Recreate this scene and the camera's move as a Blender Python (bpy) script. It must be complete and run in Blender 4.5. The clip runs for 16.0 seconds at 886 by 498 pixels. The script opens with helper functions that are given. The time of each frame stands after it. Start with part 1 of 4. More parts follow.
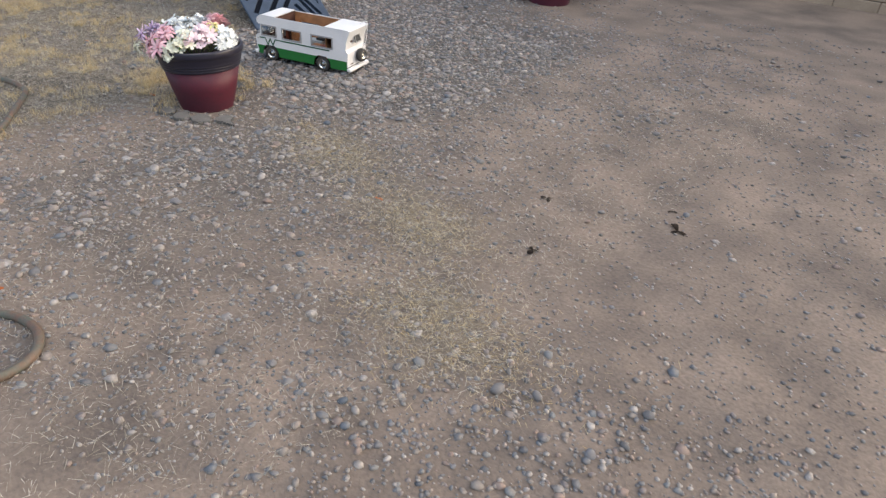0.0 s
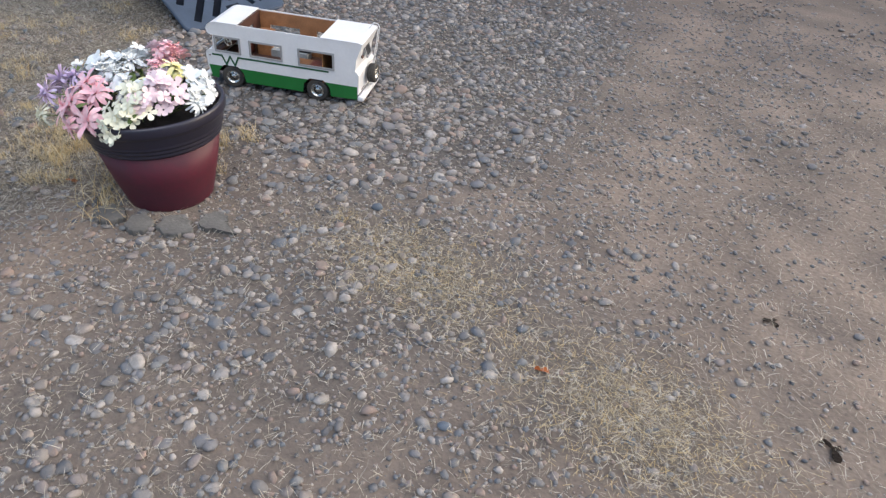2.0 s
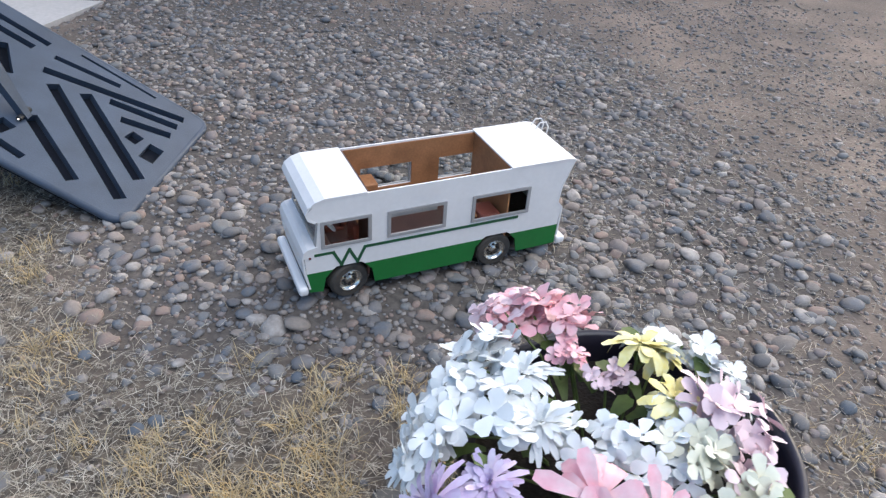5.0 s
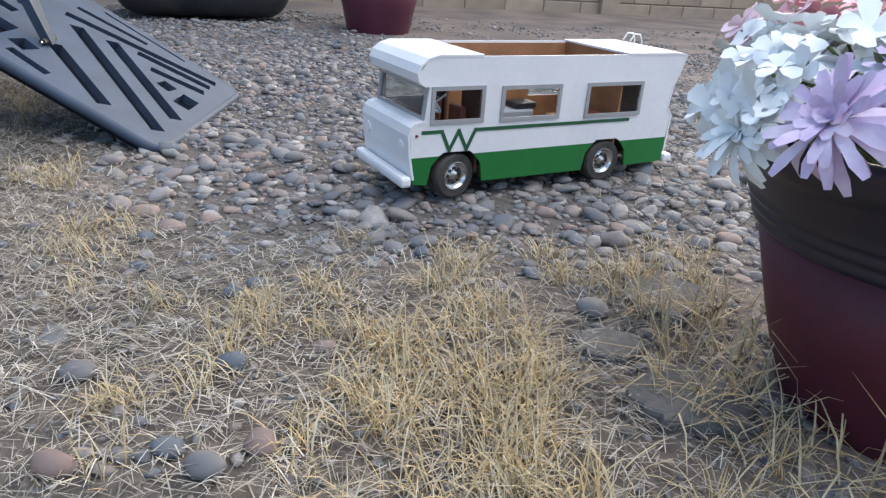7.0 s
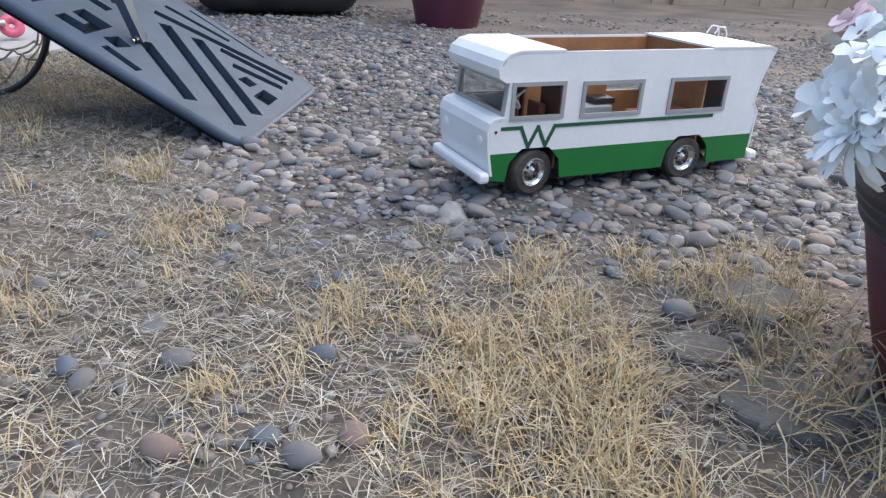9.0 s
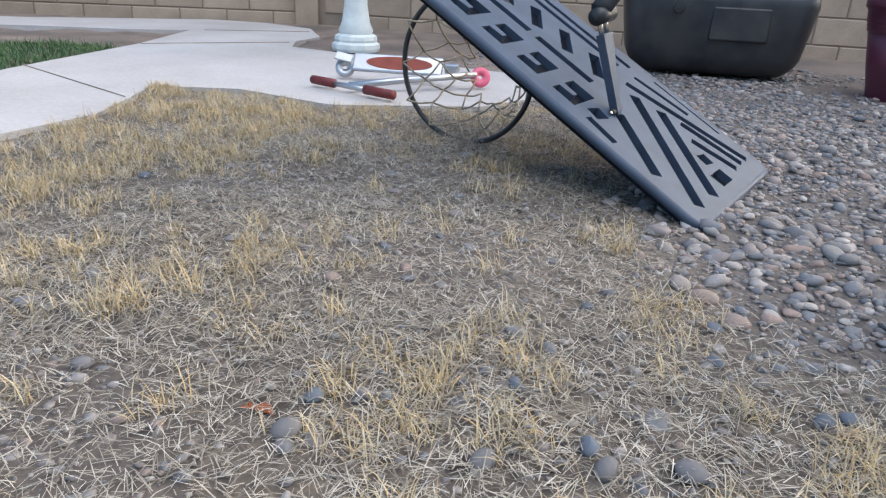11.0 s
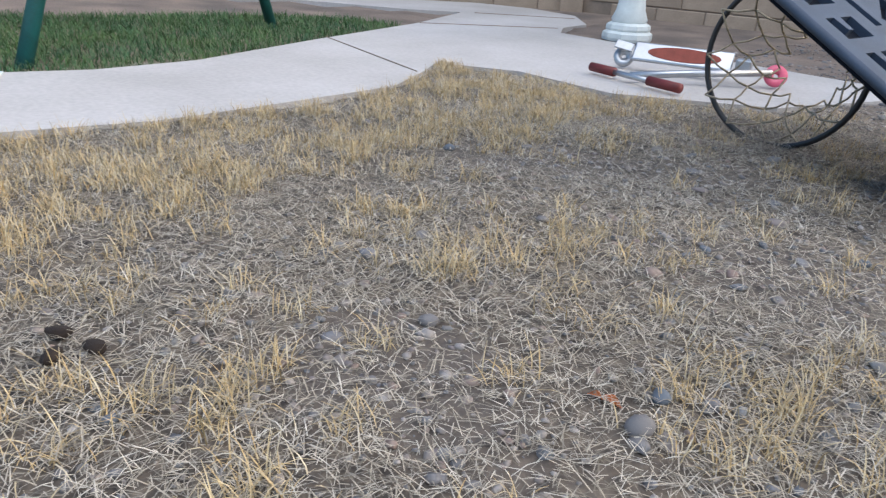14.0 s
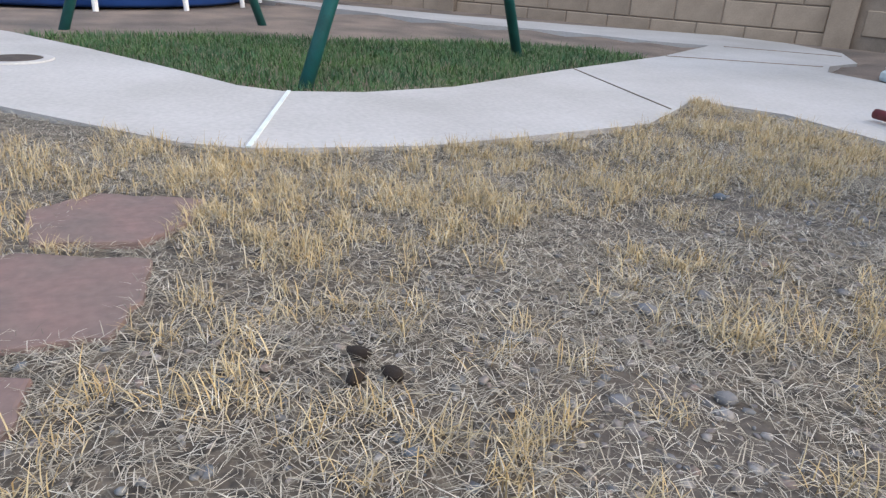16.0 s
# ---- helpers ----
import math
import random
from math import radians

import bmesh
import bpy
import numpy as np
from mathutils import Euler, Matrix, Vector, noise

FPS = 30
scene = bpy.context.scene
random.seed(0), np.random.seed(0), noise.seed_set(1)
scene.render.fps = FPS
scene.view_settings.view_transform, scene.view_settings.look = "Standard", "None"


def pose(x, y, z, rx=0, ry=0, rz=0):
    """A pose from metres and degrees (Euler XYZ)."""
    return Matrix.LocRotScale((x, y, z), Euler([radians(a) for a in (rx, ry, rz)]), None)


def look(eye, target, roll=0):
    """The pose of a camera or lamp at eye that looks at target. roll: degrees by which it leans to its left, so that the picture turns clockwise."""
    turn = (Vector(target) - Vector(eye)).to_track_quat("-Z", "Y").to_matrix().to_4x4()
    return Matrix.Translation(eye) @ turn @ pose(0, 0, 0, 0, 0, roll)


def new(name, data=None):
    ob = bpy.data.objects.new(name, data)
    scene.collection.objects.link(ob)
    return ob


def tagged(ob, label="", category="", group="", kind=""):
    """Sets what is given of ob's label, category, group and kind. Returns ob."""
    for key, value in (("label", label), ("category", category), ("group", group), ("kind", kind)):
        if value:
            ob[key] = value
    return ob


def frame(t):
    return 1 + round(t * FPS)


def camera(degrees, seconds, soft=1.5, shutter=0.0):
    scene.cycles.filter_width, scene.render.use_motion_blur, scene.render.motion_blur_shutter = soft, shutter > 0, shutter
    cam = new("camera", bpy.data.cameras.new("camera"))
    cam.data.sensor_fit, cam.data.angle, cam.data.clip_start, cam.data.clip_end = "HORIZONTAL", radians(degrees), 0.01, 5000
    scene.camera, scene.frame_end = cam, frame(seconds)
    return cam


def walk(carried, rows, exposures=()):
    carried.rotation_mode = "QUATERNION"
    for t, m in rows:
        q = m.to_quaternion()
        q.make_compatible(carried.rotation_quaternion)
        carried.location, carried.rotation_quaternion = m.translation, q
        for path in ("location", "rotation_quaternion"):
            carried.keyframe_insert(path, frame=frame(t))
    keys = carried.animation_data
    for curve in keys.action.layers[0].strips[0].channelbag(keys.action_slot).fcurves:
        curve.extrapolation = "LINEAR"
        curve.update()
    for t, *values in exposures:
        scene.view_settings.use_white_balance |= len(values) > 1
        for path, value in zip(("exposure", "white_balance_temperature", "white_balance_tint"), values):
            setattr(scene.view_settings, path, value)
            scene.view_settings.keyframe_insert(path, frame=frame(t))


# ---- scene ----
cam = camera(65.9, 16.0, soft=1.3, shutter=0.12)
PATH = [
    (0, (2.8956, -1.7355, 1.4302), (1.7894, -0.4733, 0.3425), 3.96),
    (0.5, (2.4566, -1.6198, 1.4063), (1.3314, -0.3768, 0.3160), 6.88),
    (1, (2.0049, -1.5351, 1.3824), (0.9891, -0.2725, 0.2101), 5.13),
    (1.5, (1.6766, -1.3695, 1.3320), (0.8155, -0.0627, 0.0867), 4.08),
    (2, (1.3224, -1.2138, 1.3232), (0.5730, 0.1754, 0.0950), 5.13),
    (2.5, (1.0452, -1.0880, 1.2930), (0.4057, 0.3225, 0.0274), 4.89),
    (3, (0.7468, -0.8660, 1.2961), (0.1271, 0.4715, -0.0556), 4.69),
    (3.5, (0.2091, -0.8283, 1.2654), (-0.4148, 0.4665, -0.1255), 5.86),
    (4, (-0.1766, -0.7622, 1.2129), (-0.6154, 0.6060, -0.1783), 4.04),
    (4.2, (-0.3105, -0.6973, 1.2289), (-0.5727, 0.7364, -0.1406), 2.13),
    (6.3, (-1.0310, -0.5109, 0.5272), (-0.5763, 1.2869, -0.2220), 6.35),
    (6.5, (-1.0391, -0.5194, 0.5020), (-0.6248, 1.2899, -0.2428), 4.96),
    (7, (-1.0518, -0.5555, 0.4494), (-0.7110, 1.2475, -0.3463), 4.05),
    (7.5, (-1.0693, -0.5518, 0.4544), (-0.8012, 1.2630, -0.3421), 3.85),
    (8, (-1.0688, -0.5511, 0.4467), (-0.8420, 1.2584, -0.3742), 2.59),
    (8.5, (-1.0655, -0.5527, 0.4503), (-0.8562, 1.2608, -0.3666), 2.02),
    (9, (-1.0851, -0.5498, 0.4525), (-0.9153, 1.2651, -0.3705), 2.91),
    (9.5, (-1.1065, -0.5481, 0.4550), (-0.9867, 1.2661, -0.3782), 3.07),
    (9.7, (-1.1439, -0.5575, 0.4675), (-1.1651, 1.2580, -0.3713), 2.52),
    (10, (-1.2065, -0.5563, 0.5018), (-1.5702, 1.2340, -0.3123), 2.42),
    (10.2, (-1.2608, -0.5651, 0.5341), (-1.8266, 1.1886, -0.2433), 3.30),
    (12.3, (-1.3471, -0.5753, 0.5050), (-2.2306, 1.0464, -0.2628), 2.54),
    (12.5, (-1.3577, -0.5837, 0.5048), (-2.2658, 1.0253, -0.2612), 2.68),
    (13, (-1.4015, -0.6137, 0.5025), (-2.4024, 0.9413, -0.2592), 3.92),
    (13.5, (-1.4778, -0.6485, 0.5045), (-2.6606, 0.7592, -0.2826), 4.78),
    (14, (-1.4952, -0.6608, 0.4986), (-2.7609, 0.6539, -0.3197), 3.50),
    (14.5, (-1.5599, -0.6930, 0.5021), (-3.0296, 0.3925, -0.3114), 2.09),
    (15, (-1.5834, -0.7206, 0.5015), (-3.0986, 0.2962, -0.3172), 2.53),
    (15.5, (-1.6021, -0.7316, 0.5058), (-3.1648, 0.2256, -0.2951), 2.98),
    (16, (-1.6165, -0.7446, 0.5116), (-3.2360, 0.1272, -0.2740), 3.16),
]
EXPO = [(0.0, 0.77, 6200, 8), (2.5, 0.8, 5900, 8), (4.2, 0.76, 5750, 8), (6.3, 1.12, 5800, 8), (10.2, 1.08, 5750, 8), (12.5, 1.02, 5750, 8), (16.0, 0.83, 5750, 8)]
walk(cam, [(t, look(e, g, r)) for t, e, g, r in PATH], EXPO)

# ---- light: soft evening sky, the sun already behind the houses ----
world = bpy.data.worlds.new("world")
scene.world = world
world.use_nodes = True
wn = world.node_tree
sky = wn.nodes.new("ShaderNodeTexSky")
sky.sky_type, sky.sun_disc = "NISHITA", False
sky.sun_elevation, sky.sun_rotation = radians(22), radians(40)
sky.air_density, sky.dust_density = 1.0, 4.0
wn.links.new(sky.outputs[0], wn.nodes["Background"].inputs[0])
wn.nodes["Background"].inputs[1].default_value = 0.15
sun_data = bpy.data.lights.new("sun", "SUN")
sun_data.energy, sun_data.angle, sun_data.color = 1.3, radians(50), (1.0, 0.93, 0.85)
sun = new("sun", sun_data)
sun.matrix_world = look((0, 0, 8), (-2.2, 2.6, 0))

# ---- terrain ----
rng = np.random.default_rng(7)


def smooth(a):
    a = np.clip(a, 0, 1)
    return a * a * (3 - 2 * a)


def terrain(x, y):
    """Level ground with long, shallow swells."""
    x, y = np.asarray(x, float), np.asarray(y, float)
    return 0.006 * np.sin(1.9 * x + 0.7) * np.sin(1.6 * y + 0.4) * np.exp(-((x + 0.5) ** 2 + (y - 0.5) ** 2) / 9)


def lumps(x, y):
    return (0.006 * np.sin(5.1 * x + 1.3 * np.sin(3.7 * y)) * np.sin(6.3 * y + 2 * np.sin(2.9 * x))
            + 0.003 * np.sin(17 * x + 3 * np.sin(7 * y)) * np.sin(15 * y))


def gravel_zone(x, y):
    w = smooth((-0.45 - x) / 0.7)
    x, y = x + 0.15 * w, y - 0.15 * w
    low = smooth((y - (0.13 + np.maximum(0, x + 0.4) * 0.35)) / 0.42)
    left = smooth((x + 1.38 + 0.33 * (y - 0.4)) / 0.3)
    right = 1 - smooth((x - 0.22 + 0.1 * (y - 1)) / 0.6)
    return low * left * right * (1 - 0.85 * smooth((y - 2.5) / 0.9) * smooth((x + 1.3) / 0.8)) * (1 - 0.5 * smooth((y - 3.2) / 1.2))


def stony_zone(x, y):
    """Darker, stony earth between the pot and the hose, with an uneven edge."""
    e = 0.18 * np.sin(2.7 * x + 1.3 * np.sin(2.1 * y)) + 0.1 * np.sin(6.1 * y + x)
    return smooth((1.35 - x + 0.55 * y + e) / 0.8) * smooth((0.75 - y + e) / 0.6) * smooth((x + 0.5) / 0.5)


def bare_zone(x, y):
    """Openings in the dry grass where dark soil shows."""
    hole = np.exp(-(((x + 1.3) / 0.24) ** 2 + ((y + 0.03) / 0.17) ** 2)) + 0.7 * np.exp(-(((x + 2.0) / 0.3) ** 2 + ((y + 0.2) / 0.12) ** 2)) + 0.7 * np.exp(-(((x + 1.75) / 0.25) ** 2 + ((y - 0.45) / 0.14) ** 2))
    speck = smooth(2.2 * np.sin(3.9 * x + 1.7 * np.sin(3.3 * y) + 1.0) * np.sin(4.8 * y + 1.4 * np.sin(4.3 * x)) - 0.9) * smooth((-0.9 - x) / 0.4)
    return np.clip(hole + 0.8 * speck, 0, 1)


def straw_zone(x, y):
    patch = np.exp(-(((x - 0.5) / 0.3) ** 2 + ((y - 0.15) / 0.16) ** 2)) * 0.5 + np.exp(-(((x - 1.75) / 0.32) ** 2 + ((y + 0.4) / 0.2) ** 2)) * 0.5 + np.exp(-(((x - 1.22) / 0.26) ** 2 + ((y - 0.0) / 0.17) ** 2)) * 0.6
    west = smooth((-0.42 - x) / 0.45) * smooth((2.9 - y) / 1.2) * smooth((y + 2.3) / 0.9) * smooth((x + 5.2) / 0.8)
    return np.maximum(west * (1 - gravel_zone(x, y)) * (1 - 0.5 * bare_zone(x, y)), patch)


CONCRETE = [(-5.42, -1.94), (-4.15, -0.99), (-3.55, -0.53), (-3.44, -0.36), (-3.33, 0.10), (-3.34, 0.39), (-3.38, 0.99), (-3.54, 1.27), (-3.69, 1.51), 
            (-3.37, 1.69), (-2.88, 1.64), (-2.39, 1.99), (-2.07, 2.95), (-3.59, 3.04), (-4.18, 3.09), (-4.36, 3.36), (-4.43, 3.74), (-4.87, 4.22), 
            (-5.44, 4.35), (-5.94, 4.21), (-6.80, 3.19), (-7.57, 2.49), (-9.46, 1.07), (-9.75, 0.64), (-6.93, 2.09), (-6.27, 2.72), (-5.62, 3.08), 
            (-5.34, 3.38), (-4.89, 2.50), (-4.51, 1.46), (-4.18, 0.64), (-4.14, 0.23), (-4.22, -0.07), (-4.37, -0.21), (-4.83, -0.40), (-5.49, -0.70), 
            (-6.16, -1.04), (-7.08, -1.64)]
LAWN = [(-6.16, -1.04), (-5.49, -0.70), (-4.83, -0.40), (-4.37, -0.21), (-4.22, -0.07), (-4.14, 0.23), (-4.18, 0.64), (-4.51, 1.46), (-4.84, 2.33), 
            (-5.28, 2.27), (-5.67, 1.65), (-5.78, 0.83), (-6.12, -0.05)]


def inside(x, y, poly):
    x, y = np.asarray(x, float), np.asarray(y, float)
    res = np.zeros(np.broadcast(x, y).shape, bool)
    for (x0, y0), (x1, y1) in zip(poly, poly[1:] + poly[:1]):
        if y0 != y1:
            res ^= ((y0 > y) != (y1 > y)) & (x < (x1 - x0) * (y - y0) / (y1 - y0) + x0)
    return res


# ---- materials ----
def material(name, base, rough=0.7, metal=0.0, vary=0.25, scale=20.0, fine=150.0, bump=0.15, second=None, spec=0.5, island=None, random_tint=0.0, coat=0.0):
    m = bpy.data.materials.new(name)
    m.use_nodes = True
    nt = m.node_tree
    b = nt.nodes["Principled BSDF"]
    b.inputs["Roughness"].default_value, b.inputs["Metallic"].default_value = rough, metal
    b.inputs["Specular IOR Level"].default_value = spec
    b.inputs["Coat Weight"].default_value = coat
    tc = nt.nodes.new("ShaderNodeTexCoord")

    def noise_at(s, detail):
        n = nt.nodes.new("ShaderNodeTexNoise")
        n.inputs["Scale"].default_value, n.inputs["Detail"].default_value = s, detail
        nt.links.new(tc.outputs["Object"], n.inputs["Vector"])
        return n.outputs["Fac"]

    def mix(fac, a, c, mode="MIX"):
        n = nt.nodes.new("ShaderNodeMix")
        n.data_type, n.blend_type = "RGBA", mode
        for sock, v in ((n.inputs[0], fac), (n.inputs[6], a), (n.inputs[7], c)):
            if isinstance(v, (int, float)):
                sock.default_value = v
            elif isinstance(v, tuple):
                sock.default_value = (*v, 1)
            else:
                nt.links.new(v, sock)
        return n.outputs[2]

    def ramp(fac, lo, hi):
        n = nt.nodes.new("ShaderNodeMapRange")
        n.inputs["From Min"].default_value, n.inputs["From Max"].default_value = lo, hi
        nt.links.new(fac, n.inputs["Value"])
        return n.outputs["Result"]

    big, small = noise_at(scale, 4), noise_at(fine, 3)
    col = base
    if island:
        g = nt.nodes.new("ShaderNodeNewGeometry")
        cr = nt.nodes.new("ShaderNodeValToRGB")
        cr.color_ramp.interpolation = "CONSTANT" if len(island) > 4 else "LINEAR"
        for i, c in enumerate(island):
            e = cr.color_ramp.elements[i] if i < 2 else cr.color_ramp.elements.new(0.99)
            e.position, e.color = i / len(island), (*c, 1)
        nt.links.new(g.outputs["Random Per Island"], cr.inputs[0])
        col = cr.outputs[0]
    dark = second if second else tuple(c * (1 - vary) for c in base)
    if island:
        col = mix(ramp(big, 0.35, 0.7), col, mix(0.75, col, dark), "MIX")
    else:
        col = mix(ramp(big, 0.35, 0.68), col, dark)
    col = mix(ramp(small, 0.3, 0.75), col, mix(vary * 0.8, col, (0.02, 0.018, 0.015)))
    if random_tint:
        oi = nt.nodes.new("ShaderNodeObjectInfo")
        hsv = nt.nodes.new("ShaderNodeHueSaturation")
        mr = nt.nodes.new("ShaderNodeMapRange")
        mr.inputs["To Min"].default_value, mr.inputs["To Max"].default_value = 1 - random_tint, 1 + random_tint
        nt.links.new(oi.outputs["Random"], mr.inputs["Value"])
        nt.links.new(mr.outputs["Result"], hsv.inputs["Value"])
        nt.links.new(col, hsv.inputs["Color"])
        col = hsv.outputs[0]
    nt.links.new(col, b.inputs["Base Color"])
    if bump:
        bp = nt.nodes.new("ShaderNodeBump")
        bp.inputs["Strength"].default_value, bp.inputs["Distance"].default_value = bump, 0.004
        nt.links.new(small, bp.inputs["Height"])
        nt.links.new(bp.outputs[0], b.inputs["Normal"])
    return m


def glass(name, tint=(0.85, 0.88, 0.88)):
    m = bpy.data.materials.new(name)
    m.use_nodes = True
    b = m.node_tree.nodes["Principled BSDF"]
    b.inputs["Base Color"].default_value = (*tint, 1)
    b.inputs["Roughness"].default_value, b.inputs["Transmission Weight"].default_value, b.inputs["IOR"].default_value = 0.08, 1.0, 1.1
    return m


M = dict(
    white=material("white_paint", (0.82, 0.80, 0.80), 0.35, vary=0.06, scale=12, fine=90, bump=0.03),
    green=material("green_paint", (0.02, 0.17, 0.035), 0.4, vary=0.12, scale=15, bump=0.03),
    dgreen=material("dark_green_tape", (0.02, 0.10, 0.04), 0.5, vary=0.15, bump=0.02),
    rubber=material("tyre_rubber", (0.03, 0.03, 0.032), 0.8, vary=0.3, scale=30, bump=0.3, second=(0.07, 0.06, 0.05)),
    chrome=material("chrome", (0.68, 0.66, 0.62), 0.26, 1.0, vary=0.1, bump=0.0),
    grey=material("grey_trim", (0.38, 0.37, 0.37), 0.45, vary=0.15, bump=0.02),
    wood=material("wood_lining", (0.42, 0.19, 0.08), 0.5, vary=0.3, scale=25, fine=200, bump=0.05),
    dwood=material("dark_wood", (0.09, 0.04, 0.03), 0.5, vary=0.3, bump=0.05),
    seat=material("brown_leather", (0.20, 0.05, 0.03), 0.5, vary=0.25, bump=0.05),
    counter=material("grey_counter", (0.42, 0.44, 0.46), 0.5, vary=0.2, bump=0.02),
    black=material("black_plastic", (0.025, 0.026, 0.03), 0.45, vary=0.2, bump=0.05),
    glass=glass("thin_plastic_pane"),
    potred=material("maroon_pot", (0.095, 0.013, 0.027), 0.52, spec=0.35, vary=0.3, scale=9, fine=70, bump=0.06, second=(0.07, 0.016, 0.03)),
    potblue=material("dark_blue_rim", (0.02, 0.018, 0.035), 0.36, vary=0.25, scale=9, bump=0.04),
    pot2=material("plum_pot", (0.12, 0.022, 0.05), 0.4, vary=0.3, scale=7, bump=0.04),
    soil=material("potting_soil", (0.03, 0.022, 0.017), 0.95, vary=0.5, scale=60, bump=0.8),
    board=material("slate_blue_plastic", (0.048, 0.071, 0.115), 0.58, vary=0.25, scale=10, fine=220, bump=0.12),
    # near-black colour stands in for the shade inside the backboard slots
    slot_shade=material("painted_slot_shade", (0.006, 0.009, 0.017), 0.85, spec=0.15, vary=0.3, scale=14, bump=0.1),
    tank=material("black_base_plastic", (0.018, 0.02, 0.028), 0.42, vary=0.35, scale=6, bump=0.08, second=(0.05, 0.05, 0.05)),
    cord=material("net_cord", (0.42, 0.36, 0.26), 0.9, vary=0.3, scale=50, bump=0.4),
    concrete=material("concrete", (0.50, 0.475, 0.46), 0.85, vary=0.2, scale=1.6, fine=60, bump=0.15, second=(0.41, 0.385, 0.365)),
    block=material("tan_block", (0.42, 0.325, 0.24), 0.92, vary=0.2, scale=5, fine=90, bump=0.5, random_tint=0.1),
    mortar=material("mortar", (0.33, 0.26, 0.2), 0.95, vary=0.25, scale=8, bump=0.4),
    plaster=material("pale_plaster", (0.72, 0.76, 0.74), 0.8, vary=0.14, scale=12, bump=0.2),
    swing=material("teal_steel", (0.02, 0.13, 0.13), 0.4, vary=0.3, scale=14, bump=0.05),
    hose=material("grey_green_hose", (0.10, 0.11, 0.09), 0.6, vary=0.35, scale=25, bump=0.1, second=(0.16, 0.09, 0.06)),
    flag=material("red_flagstone", (0.225, 0.145, 0.13), 0.9, vary=0.3, scale=7, fine=60, bump=0.5, second=(0.18, 0.135, 0.12)),
    paver=material("grey_brown_stone", (0.16, 0.15, 0.14), 0.95, vary=0.3, scale=14, fine=90, bump=0.6),
    rock=material("river_stone", (0.2, 0.19, 0.19), 0.8, vary=0.25, scale=40, fine=220, bump=0.25, random_tint=0.12),
    rockred=material("reddish_stone", (0.25, 0.18, 0.155), 0.8, vary=0.25, scale=40, fine=220, bump=0.25, random_tint=0.15),
    rockblue=material("blue_grey_stone", (0.13, 0.15, 0.18), 0.75, vary=0.25, scale=40, fine=220, bump=0.2, random_tint=0.2),
    clump=material("dried_brown_clump", (0.035, 0.02, 0.012), 0.9, vary=0.4, scale=90, bump=0.6),
    leaf=material("orange_leaf", (0.5, 0.14, 0.03), 0.7, vary=0.25, scale=60, bump=0.2),
    redgrip=material("maroon_grip", (0.16, 0.02, 0.02), 0.6, vary=0.25, bump=0.1),
    reddeck=material("red_deck_tape", (0.30, 0.07, 0.045), 0.8, vary=0.25, bump=0.2),
    pink=material("pink_wheel", (0.7, 0.12, 0.2), 0.4, vary=0.15, bump=0.0),
    alu=material("brushed_aluminium", (0.5, 0.51, 0.53), 0.42, 1.0, vary=0.12, bump=0.03),
    blue=material("blue_pool_liner", (0.02, 0.08, 0.35), 0.5, vary=0.25, scale=3, bump=0.05),
    drain=material("rusty_iron", (0.12, 0.09, 0.07), 0.8, 0.3, vary=0.4, bump=0.3),
    stone_mix=material("gravel_stones", (0.2, 0.19, 0.19), 0.82, vary=0.22, scale=45, fine=260, bump=0.3, second=(0.20, 0.175, 0.155),
                       island=[(0.19, 0.19, 0.205), (0.27, 0.235, 0.21), (0.14, 0.155, 0.18), (0.31, 0.26, 0.23), (0.23, 0.195, 0.19),
                               (0.42, 0.385, 0.36), (0.21, 0.215, 0.22), (0.29, 0.21, 0.175), (0.17, 0.17, 0.18), (0.35, 0.32, 0.30), (0.11, 0.115, 0.13)]),
    straw=material("dry_straw", (0.52, 0.40, 0.2), 0.85, vary=0.2, scale=20, bump=0.0, second=(0.42, 0.33, 0.19),
                   island=[(0.58, 0.41, 0.18), (0.64, 0.52, 0.31), (0.48, 0.33, 0.14), (0.62, 0.54, 0.38), (0.56, 0.44, 0.24)]),
    straw_grey=material("bleached_straw", (0.42, 0.36, 0.26), 0.9, vary=0.2, scale=20, bump=0.0, second=(0.28, 0.24, 0.18),
                        island=[(0.46, 0.41, 0.34), (0.27, 0.24, 0.195), (0.70, 0.645, 0.54), (0.13, 0.115, 0.095), (0.55, 0.48, 0.37)]),
    lawn=material("green_grass", (0.05, 0.15, 0.03), 0.8, vary=0.25, scale=3, bump=0.0, second=(0.09, 0.16, 0.04),
                  island=[(0.028, 0.10, 0.035), (0.045, 0.125, 0.045), (0.022, 0.075, 0.032), (0.085, 0.13, 0.06)]),
    greenleaf=material("flower_leaf", (0.14, 0.2, 0.05), 0.6, vary=0.3, scale=40, bump=0.1),
)
PETAL = dict(pink=material("pink_petal", (0.85, 0.42, 0.48), 0.7, vary=0.15, scale=60, bump=0.05, second=(0.86, 0.62, 0.64), random_tint=0.06),
             white=material("white_petal", (0.84, 0.86, 0.86), 0.7, vary=0.06, scale=60, bump=0.05),
             lilac=material("lilac_petal", (0.66, 0.51, 0.73), 0.7, vary=0.15, scale=60, bump=0.05, second=(0.78, 0.69, 0.82)),
             yellow=material("yellow_petal", (0.86, 0.76, 0.26), 0.7, vary=0.12, scale=60, bump=0.05, second=(0.86, 0.83, 0.55)),
             cream=material("cream_petal", (0.84, 0.82, 0.66), 0.7, vary=0.1, scale=60, bump=0.05),
             blush=material("blush_petal", (0.86, 0.68, 0.72), 0.7, vary=0.1, scale=60, bump=0.05))


